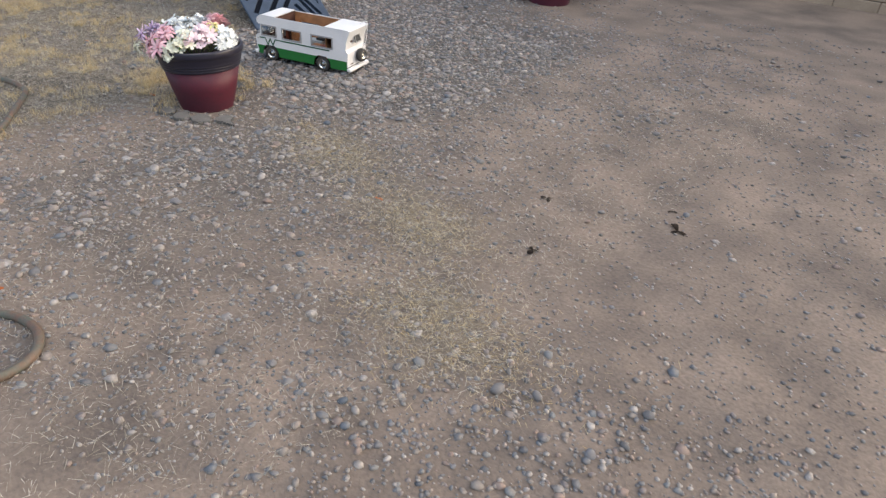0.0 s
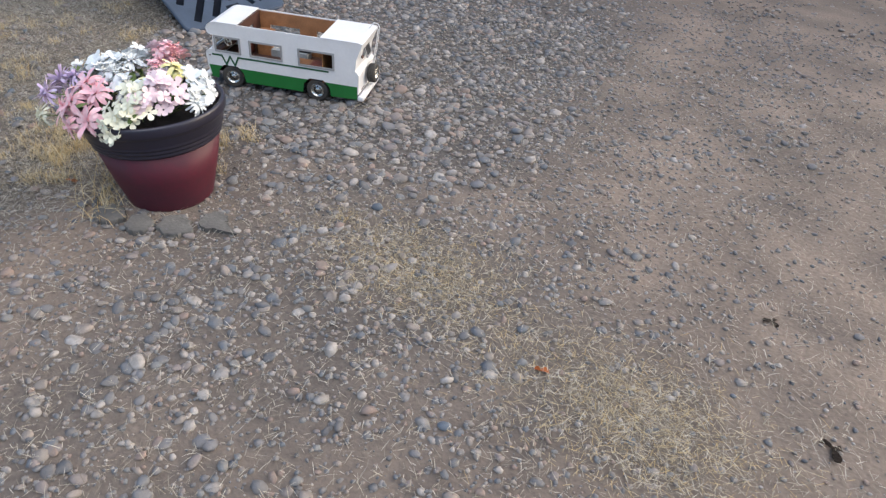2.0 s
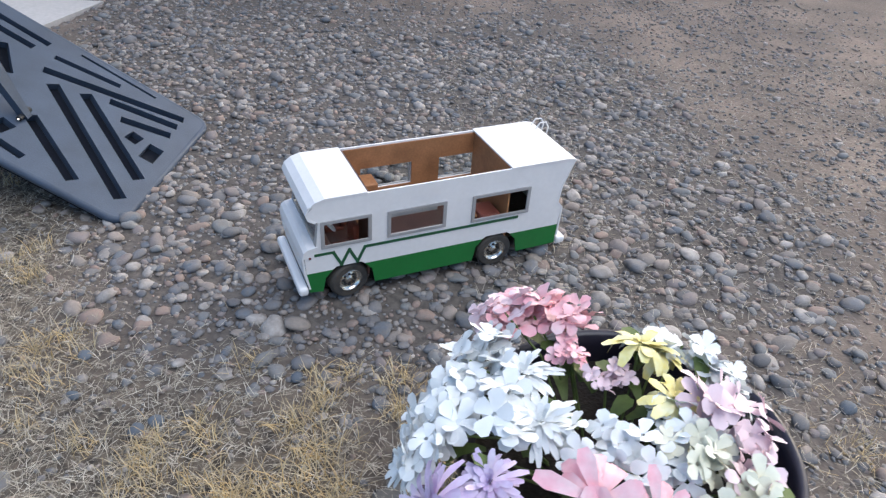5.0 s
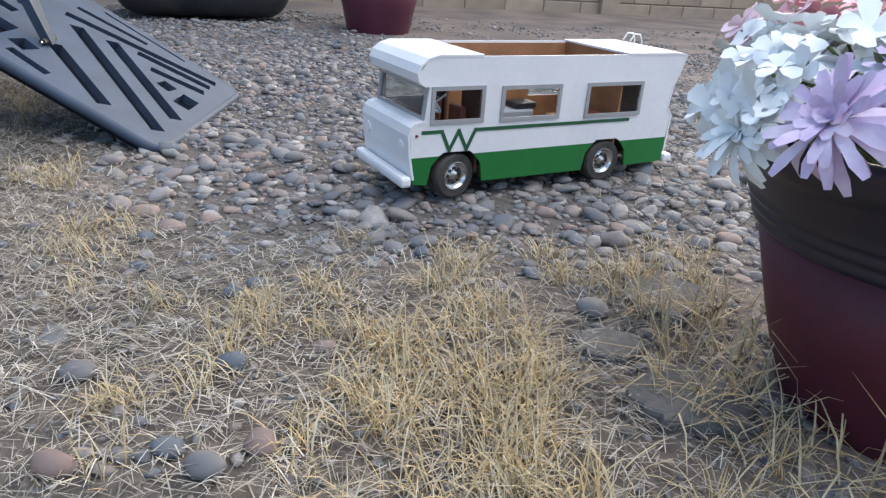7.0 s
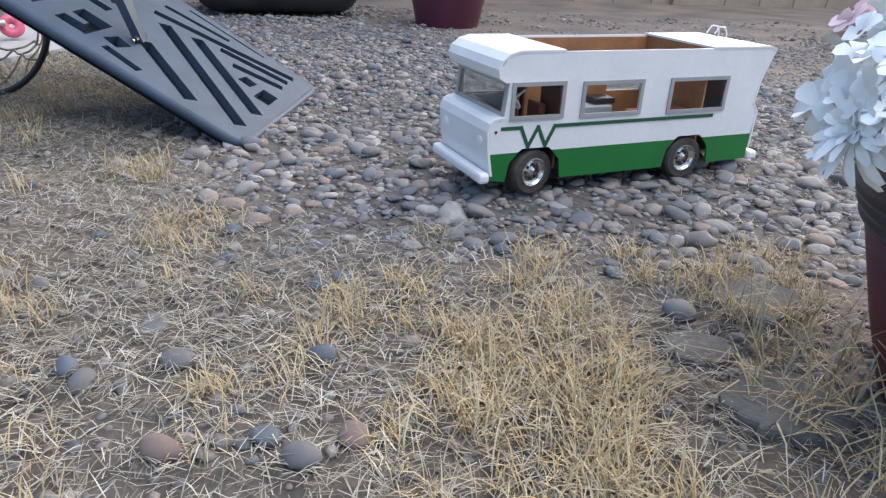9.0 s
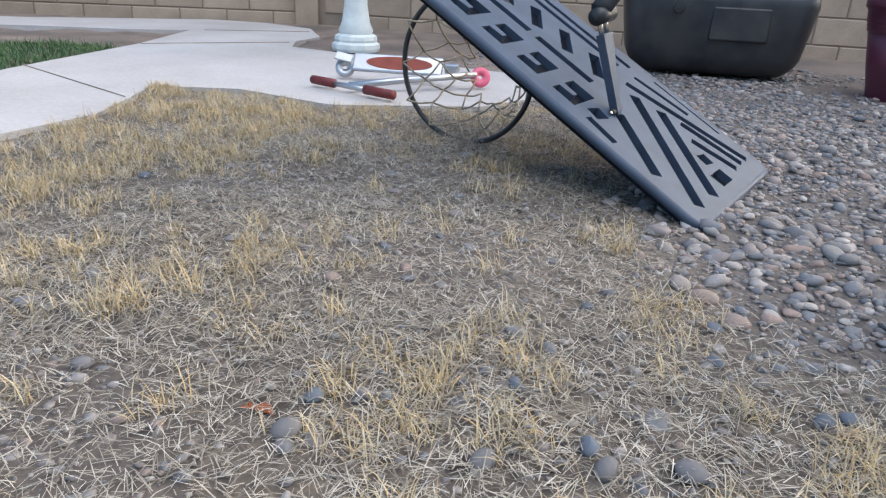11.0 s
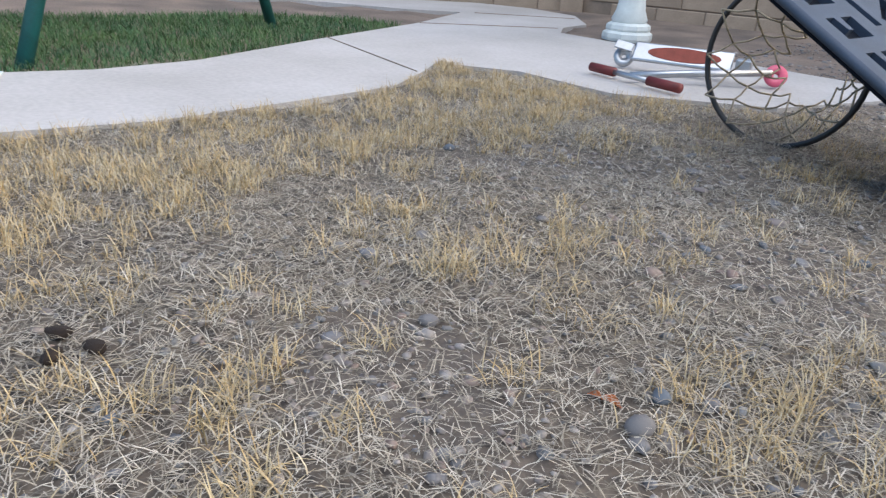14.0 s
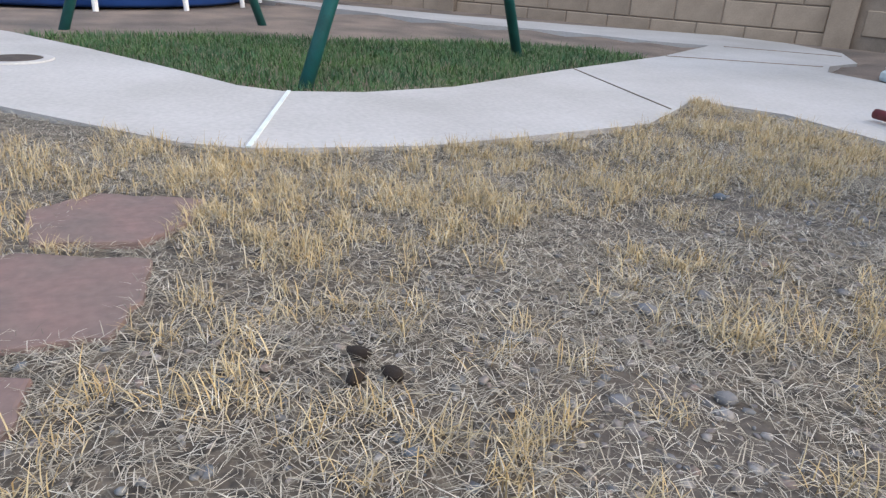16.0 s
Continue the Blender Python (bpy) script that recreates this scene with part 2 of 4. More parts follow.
def ground_material():
    m = material("yard_earth", (0.275, 0.212, 0.168), 0.95, vary=0.45, scale=2.6, fine=75, bump=1.0, second=(0.145, 0.115, 0.096))
    nt = m.node_tree
    b = nt.nodes["Principled BSDF"]
    prev = b.inputs["Base Color"].links[0].from_socket
    at = nt.nodes.new("ShaderNodeAttribute")
    at.attribute_name = "zone"
    sep = nt.nodes.new("ShaderNodeSeparateColor")
    nt.links.new(at.outputs["Color"], sep.inputs[0])
    tc = nt.nodes.new("ShaderNodeTexCoord")
    # first pair, gravel earth, is darkened to paint in shade between stones
    for i, (c0, c1, s) in enumerate((((0.125, 0.108, 0.095), (0.07, 0.06, 0.054), 60.0), ((0.15, 0.12, 0.09), (0.045, 0.038, 0.032), 40.0), ((0.10, 0.10, 0.05), (0.17, 0.13, 0.09), 6.0))):
        n = nt.nodes.new("ShaderNodeTexNoise")
        n.inputs["Scale"].default_value, n.inputs["Detail"].default_value = s, 6
        nt.links.new(tc.outputs["Object"], n.inputs["Vector"])
        r = nt.nodes.new("ShaderNodeValToRGB")
        r.color_ramp.elements[0].position, r.color_ramp.elements[1].position = 0.35, 0.65
        r.color_ramp.elements[0].color, r.color_ramp.elements[1].color = (*c1, 1), (*c0, 1)
        nt.links.new(n.outputs["Fac"], r.inputs[0])
        mx = nt.nodes.new("ShaderNodeMix")
        mx.data_type = "RGBA"
        nt.links.new(sep.outputs[i], mx.inputs[0])
        nt.links.new(prev, mx.inputs[6])
        nt.links.new(r.outputs[0], mx.inputs[7])
        prev = mx.outputs[2]
    nt.links.new(prev, b.inputs["Base Color"])
    return m


# ---- mesh helpers ----
def mesh_object(name, bm, mat, flat=True):
    me = bpy.data.meshes.new(name)
    bmesh.ops.recalc_face_normals(bm, faces=bm.faces[:])
    bm.to_mesh(me)
    bm.free()
    me.materials.append(mat)
    if not flat:
        me.shade_smooth()
    return new(name, me)


def part(name, bm, mat, parent, label="", flat=True):
    ob = mesh_object(name, bm, mat, flat)
    ob.parent = parent
    return tagged(ob, label)


def share(name, mesh, parent, m):
    ob = new(name, mesh)
    ob.parent = parent
    ob.matrix_basis = m
    return ob


def box(sx, sy, sz, at=(0, 0, 0), bevel=0.0, rot=(0, 0, 0), bm=None, seg=2):
    out = bm or bmesh.new()
    t = bmesh.new()
    bmesh.ops.create_cube(t, size=1, matrix=Matrix.Diagonal((sx, sy, sz, 1)))
    if bevel:
        bmesh.ops.bevel(t, geom=t.edges[:], offset=bevel, segments=seg, affect="EDGES", profile=0.5)
    bmesh.ops.transform(t, matrix=pose(*at, *rot), verts=t.verts[:])
    join(out, t)
    return out


def join(out, t):
    vs = [out.verts.new(v.co) for v in t.verts]
    t.verts.index_update()
    for f in t.faces:
        try:
            out.faces.new([vs[v.index] for v in f.verts])
        except ValueError:
            pass
    t.free()
    return out


def lathe(profile, seg=48, bm=None, m=None):
    """Turns (radius, height) pairs about z."""
    out = bm or bmesh.new()
    rings = []
    for r, z in profile:
        if r < 1e-6:
            v = Vector((0, 0, z))
            rings.append([out.verts.new(m @ v if m else v)] * seg)
        else:
            ring = [Vector((r * math.cos(2 * math.pi * i / seg), r * math.sin(2 * math.pi * i / seg), z)) for i in range(seg)]
            rings.append([out.verts.new(m @ v if m else v) for v in ring])
    for a, b in zip(rings, rings[1:]):
        for i in range(seg):
            f = list(dict.fromkeys((a[i], a[(i + 1) % seg], b[(i + 1) % seg], b[i])))
            if len(f) > 2:
                out.faces.new(f)
    return out


def tube(points, radius, seg=8, bm=None, closed=False):
    """A round bar along points; radius may be a list."""
    out = bm or bmesh.new()
    pts = [Vector(p) for p in points]
    n = len(pts)
    rings = []
    side = None
    for i, p in enumerate(pts):
        a = pts[(i - 1) % n] if closed or i else p
        b = pts[(i + 1) % n] if closed or i < n - 1 else p
        d = (b - a).normalized()
        if side is None:
            side = d.orthogonal().normalized()
        side = (side - d * side.dot(d)).normalized()
        up = d.cross(side)
        r = radius[i] if isinstance(radius, (list, tuple)) else radius
        rings.append([out.verts.new(p + r * (math.cos(2 * math.pi * k / seg) * side + math.sin(2 * math.pi * k / seg) * up)) for k in range(seg)])
    for a, b in zip(rings, rings[1:] + (rings[:1] if closed else [])):
        for k in range(seg):
            out.faces.new((a[k], a[(k + 1) % seg], b[(k + 1) % seg], b[k]))
    if not closed:
        out.faces.new(rings[0][::-1])
        out.faces.new(rings[-1])
    return out


def slab(outer, holes, z0, z1, m=None, bm=None):
    """A flat piece with holes, outline in x and y, from z0 to z1."""
    t = bmesh.new()
    edges = []
    loops = []
    for loop in [outer, *holes]:
        vs = [t.verts.new((x, y, z0)) for x, y in loop]
        loops.append(vs)
        edges += [t.edges.new((vs[i], vs[(i + 1) % len(vs)])) for i in range(len(vs))]
    bmesh.ops.triangle_fill(t, use_beauty=True, use_dissolve=False, edges=edges)
    low = t.faces[:]
    top = {v: t.verts.new((v.co.x, v.co.y, z1)) for v in t.verts[:]}
    for f in low:
        t.faces.new([top[v] for v in f.verts][::-1])
    for vs in loops:
        for i in range(len(vs)):
            a, b = vs[i], vs[(i + 1) % len(vs)]
            t.faces.new((a, b, top[b], top[a]))
    if m:
        bmesh.ops.transform(t, matrix=m, verts=t.verts[:])
    bmesh.ops.recalc_face_normals(t, faces=t.faces[:])
    if bm is None:
        return t
    return join(bm, t)


def empty(name, m, label, category, group=""):
    ob = new(name)
    ob.matrix_world = m
    return tagged(ob, label, category, group)


SLOPE = Vector((0, 0, 1))


def on_slope(x, y, heading, lift=0.0):
    """A pose on the ground with x along heading (degrees)."""
    f = Vector((math.cos(radians(heading)), math.sin(radians(heading)), 0))
    left = SLOPE.cross(f).normalized()
    f = left.cross(SLOPE)
    m = Matrix((f, left, SLOPE)).transposed().to_4x4()
    m.translation = Vector((x, y, float(terrain(x, y)))) + SLOPE * lift
    return m


def many(name, verts, faces, mat, smooth_shade=False):
    """One mesh from arrays: verts (n, 3), faces (m, 3 or 4)."""
    me = bpy.data.meshes.new(name)
    k = faces.shape[1]
    me.vertices.add(len(verts))
    me.vertices.foreach_set("co", verts.astype(np.float32).ravel())
    me.loops.add(faces.size)
    me.loops.foreach_set("vertex_index", faces.astype(np.int32).ravel())
    me.polygons.add(len(faces))
    me.polygons.foreach_set("loop_start", np.arange(0, faces.size, k, dtype=np.int32))
    me.update(calc_edges=True)
    me.validate()
    me.materials.append(mat)
    if smooth_shade:
        me.shade_smooth()
    return new(name, me)


# ---- ground ----
def build_ground():
    def lines(lo, hi, step):
        core = np.arange(lo, hi, step)
        grow = np.cumsum(0.05 * 1.22 ** np.arange(44))
        return np.concatenate((lo - grow[::-1], core, hi + grow))
    xs, ys = lines(-4.2, 3.2, 0.03), lines(-1.6, 3.0, 0.03)
    X, Y = np.meshgrid(xs, ys)
    Z = terrain(X, Y) + lumps(X, Y) + rng.normal(0, 0.0012, X.shape)
    near = (np.abs(X + 0.5) < 4) & (np.abs(Y - 0.7) < 2.6)
    Z = np.where(near, Z, terrain(X, Y))
    Z -= 0.07 * inside(X, Y, CONCRETE)
    nx, ny = len(xs), len(ys)
    i = np.arange(nx * ny).reshape(ny, nx)
    F = np.stack((i[:-1, :-1], i[:-1, 1:], i[1:, 1:], i[1:, :-1]), -1).reshape(-1, 4)
    ob = many("ground", np.stack((X, Y, Z), -1).reshape(-1, 3), F, ground_material(), True)
    zone = ob.data.color_attributes.new("zone", "FLOAT_COLOR", "POINT")
    g, s = gravel_zone(X, Y), straw_zone(X, Y)
    g = np.maximum(g, np.maximum(0.6 * stony_zone(X, Y), 0.8 * bare_zone(X, Y)))
    lawn = inside(X, Y, LAWN) * 1.0
    zone.data.foreach_set("color", np.stack((g, s, lawn, np.ones_like(g)), -1).astype(np.float32).ravel())
    tagged(ob, "bare brown earth yard with gravel and dry grass", "ground", kind="structure")


build_ground()


def build_path():
    bm = slab(CONCRETE, [], 0, 1)
    for v in bm.verts:
        v.co.z = float(terrain(v.co.x, v.co.y)) + (0.012 if v.co.z > 0.5 else -0.12)
    tagged(mesh_object("pavement", bm, M["concrete"]), "pale smooth concrete garden path", "path", kind="structure")
    # saw-cut joints lie as narrow strips in the surface
    for a, b in (((-3.45, -0.37), (-4.21, -0.05)), ((-3.56, 1.27), (-4.53, 1.53)), ((-4.34, 3.27), (-4.88, 2.51)), ((-4.71, 3.99), (-5.27, 3.45))):
        a, b = Vector((*a, 0)), Vector((*b, 0))
        n = Vector((-(b - a).y, (b - a).x, 0)).normalized() * (0.007 if a.y < 0.2 else 0.0009)
        bm = bmesh.new()
        q = [a + n, b + n, b - n, a - n]
        vs = [bm.verts.new((p.x, p.y, float(terrain(p.x, p.y)) + 0.0165)) for p in q]
        bm.faces.new(vs)
        e = bmesh.ops.extrude_face_region(bm, geom=bm.faces[:])
        for v in e["geom"]:
            if isinstance(v, bmesh.types.BMVert):
                v.co.z -= 0.006
        tagged(mesh_object("trim", bm, M["plaster"] if a.y < 0.2 else M["mortar"]), "filled joint across the concrete path", "joint", kind="structure")


build_path()


def build_wall(a, b, height, name, label):
    """A wall of concrete blocks in running bond with pilasters."""
    a, b = Vector((*a, 0)), Vector((*b, 0))
    d = (b - a)
    n = d.length
    ang = math.degrees(math.atan2(d.y, d.x))
    z0 = min(float(terrain(a.x, a.y)), float(terrain(b.x, b.y))) - 0.1
    m = pose(a.x, a.y, z0, 0, 0, ang)
    bm = box(n, 0.13, height, (n / 2, 0, height / 2))
    wall = mesh_object(name, bm, M["mortar"])
    wall.matrix_world = m
    tagged(wall, label, "wall", kind="structure")
    return wall, n


def block_mesh():
    me = bpy.data.meshes.new("block")
    bm = box(0.392, 0.15, 0.192, bevel=0.006, seg=1)
    bm.to_mesh(me)
    bm.free()
    me.materials.append(M["block"])
    return me


WALLS = [build_wall((8.8, 7.65), (-5.2, 4.8), 1.9, "wall_north", "tan concrete block wall at the back of the yard"),
         build_wall((-5.2, 4.8), (-12.5, 0.1), 1.9, "wall_west", "tan concrete block wall beyond the lawn")]


# ---- motorhome ----
def disc_wheel(parent, m, r=0.043, w=0.036):
    wheel = new("wheel")
    wheel.parent = parent
    wheel.matrix_basis = m
    prof = [(r * 0.58, -w / 2), (r * 0.9, -w / 2), (r * 0.985, -w / 2 + 0.004), (r, -w / 2 + 0.008), (r, -0.0055), (r * 0.955, -0.005), (r * 0.955, -0.003), (r, -0.0025), (r, 0.0025), (r * 0.955, 0.003), (r * 0.955, 0.005), (r, 0.0055), (r, w / 2 - 0.008), (r * 0.985, w / 2 - 0.004), (r * 0.9, w / 2), (r * 0.58, w / 2), (r * 0.56, 0), (r * 0.58, -w / 2)]
    bm = lathe(prof, 40)
    part("tyre", bm, M["rubber"], wheel, "black ribbed rubber tyre", flat=True)
    rim = lathe([(0, w / 2 - 0.004), (r * 0.16, w / 2 - 0.003), (r * 0.2, w / 2 - 0.008), (r * 0.4, w / 2 - 0.007), (r * 0.46, w / 2 - 0.013), (r * 0.55, w / 2 - 0.002), (r * 0.62, w / 2 + 0.001), (r * 0.6, w / 2 - 0.012), (r * 0.57, -w / 2)], 36)
    part("rim", rim, M["chrome"], wheel, "polished chrome rim", flat=False)
    for i in range(8):
        a = 2 * math.pi * i / 8
        part("rim_hole", lathe([(0, 0), (r * 0.07, 0), (r * 0.07, 0.002), (0, 0.002)], 10, m=Matrix.Translation((r * 0.32 * math.cos(a), r * 0.32 * math.sin(a), w / 2 - 0.0068))), M["black"], wheel)
    return wheel


def rect(x0, x1, z0, z1):
    return [(x0, z0), (x1, z0), (x1, z1), (x0, z1)]


def build_motorhome(m):
    rv = empty("toy_motorhome", m, "white and green toy motorhome with open roof", "toy vehicle")
    HW = 0.098
    arch = lambda c: [(c - 0.056, 0.028), (c - 0.05, 0.064), (c - 0.034, 0.082)]
    arch_b = lambda c: [(c + 0.034, 0.082), (c + 0.05, 0.064), (c + 0.056, 0.028)]
    upper = [(-0.158, 0.0825), (-0.034, 0.0825), (-0.026, 0.0885), (0.026, 0.0885), (0.034, 0.0825), (0.306, 0.0825), (0.314, 0.0885), (0.366, 0.0885), (0.374, 0.0825), (0.428, 0.0825), (0.431, 0.125), (0.428, 0.138),
             (0.406, 0.146), (0.4, 0.204), (0.416, 0.214), (0.42, 0.228), (0.404, 0.25), (0.385, 0.256), (-0.17, 0.256), (-0.176, 0.25), (-0.152, 0.19), (-0.148, 0.146), (-0.162, 0.128)]
    greens = [[(-0.157, 0.03), *arch(0), (-0.034, 0.0823), (-0.158, 0.0823)],
              [(0.056, 0.028), (0.05, 0.064), (0.034, 0.082), (0.306, 0.082), (0.29, 0.064), (0.284, 0.028)],
              [(0.396, 0.03), (0.39, 0.064), (0.374, 0.082), (0.428, 0.082), (0.424, 0.034)]]
    wins = [(0.296, 0.392, 0.145, 0.202), (0.132, 0.254, 0.143, 0.2), (-0.068, 0.064, 0.14, 0.2)]
    for sgn in (1, -1):
        to = Matrix(((1, 0, 0, 0), (0, 0, sgn, 0), (0, 1, 0, 0), (0, 0, 0, 1)))
        part("side_panel", slab(upper, [rect(*w) for w in wins], HW - 0.004, HW, to), M["white"], rv, "white painted side with three windows")
        if sgn == -1:
            part("side_lining", slab(rect(-0.145, 0.3, 0.045, 0.252), [rect(*w) for w in wins[1:]], HW - 0.0075, HW - 0.0045, to), M["wood"], rv, "wood-grain inner lining")
        for g in greens:
            part("lower_panel", slab(g, [], HW - 0.004, HW + 0.0004, to), M["green"], rv, "glossy green lower panel")
        for w in wins:
            fr = (w[0] - 0.004, w[1] + 0.004, w[2] - 0.004, w[3] + 0.004)
            inn = (w[0] + 0.003, w[1] - 0.003, w[2] + 0.003, w[3] - 0.003)
            frame_ob = part("window_frame", slab(rect(*fr), [rect(*inn)], HW + 0.0003, HW + 0.003, to), M["grey"], rv, "grey plastic window frame")
            pane = part("pane", slab(rect(*inn), [], HW - 0.002, HW - 0.0012, to), M["glass"], frame_ob)
            pane.visible_shadow = False
        # zigzag band along the side
        t = 0.0035
        top = [(0.408, 0.1285), (0.372, 0.1285), (0.357, 0.0935), (0.344, 0.1285), (0.334, 0.1285), (0.321, 0.0935), (0.305, 0.1285), (-0.046, 0.1285)]
        bm = bmesh.new()
        def strip(p, q, half):
            d = Vector((q[0] - p[0], q[1] - p[1]))
            n = Vector((-d.y, d.x)).normalized() * half
            e = d.normalized() * half * 0.9
            slab([(p[0] - e.x + n.x, p[1] - e.y + n.y), (q[0] + e.x + n.x, q[1] + e.y + n.y), (q[0] + e.x - n.x, q[1] + e.y - n.y), (p[0] - e.x - n.x, p[1] - e.y - n.y)], [], HW + 0.0002, HW + 0.0009 + 0.0001 * len(bm.verts) / 8, to, bm)
        zig = [(0.408, 0.127), (0.372, 0.127), (0.356, 0.092), (0.339, 0.127), (0.322, 0.092), (0.306, 0.127), (-0.046, 0.127)]
        for p, q in zip(zig, zig[1:]):
            strip(p, q, 0.0032)
        part("zigzag_band", bm, M["dgreen"], rv, "dark green zigzag stripe")
    # floor, roof ends, front and rear
    part("floor", box(0.56, 0.11, 0.006, (0.135, 0, 0.042)), M["dwood"], rv)
    part("deck", box(0.56, 2 * HW - 0.012, 0.003, (0.135, 0, 0.0905)), M["dwood"], rv)
    part("chassis", box(0.46, 0.09, 0.02, (0.16, 0, 0.03), 0.004), M["black"], rv, "black chassis")
    for x in (0, 0.34):
        part("axle", tube([(x, -0.07, 0.039), (x, 0.07, 0.039)], 0.006), M["black"], rv)
    def sweep(profile, half, thick):
        """A panel across the body: a profile in x and z with thickness."""
        bm = bmesh.new()
        n = len(profile)
        rows = []
        for i, (x, z) in enumerate(profile):
            p, q = profile[max(0, i - 1)], profile[min(n - 1, i + 1)]
            d = Vector((q[0] - p[0], q[1] - p[1])).normalized()
            o = Vector((-d.y, d.x)) * thick
            rows.append([bm.verts.new((x + o.x * s, y, z + o.y * s)) for s in (0, 1) for y in (-half, half)])
        for a, b in zip(rows, rows[1:]):
            bm.faces.new((a[0], a[1], b[1], b[0]))
            bm.faces.new((a[2], b[2], b[3], a[3]))
            bm.faces.new((a[0], b[0], b[2], a[2]))
            bm.faces.new((a[1], a[3], b[3], b[1]))
        bm.faces.new((rows[0][0], rows[0][2], rows[0][3], rows[0][1]))
        bm.faces.new((rows[-1][0], rows[-1][1], rows[-1][3], rows[-1][2]))
        return bm
    part("roof_front", sweep([(0.406, 0.204), (0.42, 0.213), (0.424, 0.228), (0.418, 0.242), (0.404, 0.253), (0.385, 0.259), (0.3, 0.2592)], HW + 0.001, 0.004), M["white"], rv, "white front roof panel with a curved brow")
    part("roof_rear", sweep([(-0.02, 0.259), (-0.16, 0.2592), (-0.178, 0.255)], HW + 0.001, 0.004), M["white"], rv, "white rear roof panel")
    part("rear_panel", sweep([(-0.179, 0.254), (-0.156, 0.19), (-0.151, 0.147), (-0.165, 0.13), (-0.163, 0.05)], HW + 0.001, 0.004), M["white"], rv, "white rear panel with a small window")
    part("nose", sweep([(0.425, 0.042), (0.433, 0.085), (0.436, 0.122), (0.432, 0.137), (0.424, 0.144), (0.404, 0.148)], HW + 0.001, 0.004), M["white"], rv, "rounded white nose panel")
    ws = part("windshield_frame", slab(rect(-HW + 0.002, HW - 0.002, 0, 0.06), [rect(-HW + 0.012, HW - 0.012, 0.007, 0.053)], -0.003, 0.003,
              Matrix.Translation((0.405, 0, 0.146)) @ Euler((radians(84), 0, radians(90))).to_matrix().to_4x4()), M["grey"], rv, "grey windshield frame")
    pane = part("pane", slab(rect(-HW + 0.012, HW - 0.012, 0.007, 0.053), [], -0.0005, 0.0005, Matrix.Translation((0.405, 0, 0.146)) @ Euler((radians(84), 0, radians(90))).to_matrix().to_4x4()), M["glass"], ws)
    pane.visible_shadow = False
    part("front_bumper", box(0.02, 2 * HW + 0.012, 0.02, (0.437, 0, 0.04), 0.006), M["white"], rv, "dented white front bumper")
    part("rear_bumper", box(0.024, 2 * HW + 0.012, 0.02, (-0.172, 0, 0.036), 0.006), M["white"], rv, "white rear bumper")
    for y in (-0.07, 0.07):
        part("headlight", lathe([(0, 0.006), (0.009, 0.005), (0.012, 0.002), (0.012, 0)], 20, m=pose(0.431, y, 0.1, 0, 90, 0)), M["white"], rv)
        part("side_marker", lathe([(0, 0.002), (0.0025, 0.002), (0.0025, 0)], 10, m=pose(0.42, math.copysign(HW, y), 0.122, -90 if y > 0 else 90, 0, 0)), M["redgrip"], rv)
    # rear window, marks, spare wheel, ladder
    back = Matrix.Translation((-0.171, 0, 0.188)) @ Euler((radians(90 - 19), 0, radians(-90))).to_matrix().to_4x4()
    fr = part("rear_window_frame", slab(rect(-0.03, 0.028, -0.012, 0.042), [rect(-0.025, 0.023, -0.007, 0.037)], -0.001, 0.005, back), M["grey"], rv, "grey rear window frame")
    part("pane", slab(rect(-0.025, 0.023, -0.007, 0.037), [], -0.001, 0.002, back), M["black"], fr)
    for x0, x1, z0, z1 in ((-0.024, 0.02, 0.046, 0.049), (-0.088, -0.05, 0.034, 0.037), (-0.075, -0.06, 0.003, 0.012)):
        part("mark", slab(rect(x0, x1, z0, z1), [], -0.0005, 0.004, back), M["dwood"], rv, "dark printed bar")
    part("mark", box(0.001, 0.036, 0.004, (-0.1688, 0.06, 0.066)), M["dwood"], rv, "dark printed bar")
    disc_wheel(rv, pose(-0.187, -0.012, 0.1, 0, -90, 0), 0.037, 0.03)
    for y in (-0.05, -0.072):
        part("ladder_rail", tube([(-0.172, y, 0.06), (-0.176, y, 0.13), (-0.186, y, 0.2), (-0.194, y, 0.262), (-0.186, y, 0.276), (-0.17, y, 0.277), (-0.16, y, 0.262)], 0.0018, 6), M["white"], rv)
    for k, (x, z) in enumerate(((-0.173, 0.085), (-0.175, 0.115), (-0.179, 0.145), (-0.183, 0.175), (-0.187, 0.205), (-0.191, 0.235))):
        part("ladder_rung", tube([(x, -0.05, z), (x, -0.072, z)], 0.0014, 6), M["chrome"], rv)
    # inside
    part("partition", slab(rect(-HW + 0.006, HW - 0.006, 0.046, 0.254), [rect(-0.03, 0.03, 0.05, 0.22)], -0.002, 0.002, Matrix.Translation((0.296, 0, 0)) @ Euler((radians(90), 0, radians(90))).to_matrix().to_4x4()), M["dwood"], rv, "dark wooden cab partition")
    part("bulkhead", box(0.004, 2 * HW - 0.012, 0.205, (-0.024, 0, 0.152)), M["wood"], rv, "wooden rear bulkhead")
    part("counter", box(0.15, 0.05, 0.075, (0.16, -0.06, 0.085), 0.003), M["counter"], rv, "grey kitchen counter")
    part("table", box(0.07, 0.05, 0.006, (0.06, 0.04, 0.125), 0.002), M["wood"], rv)
    part("bench", box(0.09, 0.055, 0.05, (0.22, 0.055, 0.072), 0.006), M["seat"], rv, "brown bench")
    part("bench", box(0.05, 0.06, 0.09, (0.01, 0.055, 0.09), 0.006), M["seat"], rv, "brown bench")
    part("cabinet", box(0.06, 0.05, 0.14, (0.26, -0.062, 0.118), 0.003), M["wood"], rv)
    part("stove", box(0.05, 0.04, 0.012, (0.1, -0.062, 0.13), 0.002), M["black"], rv)
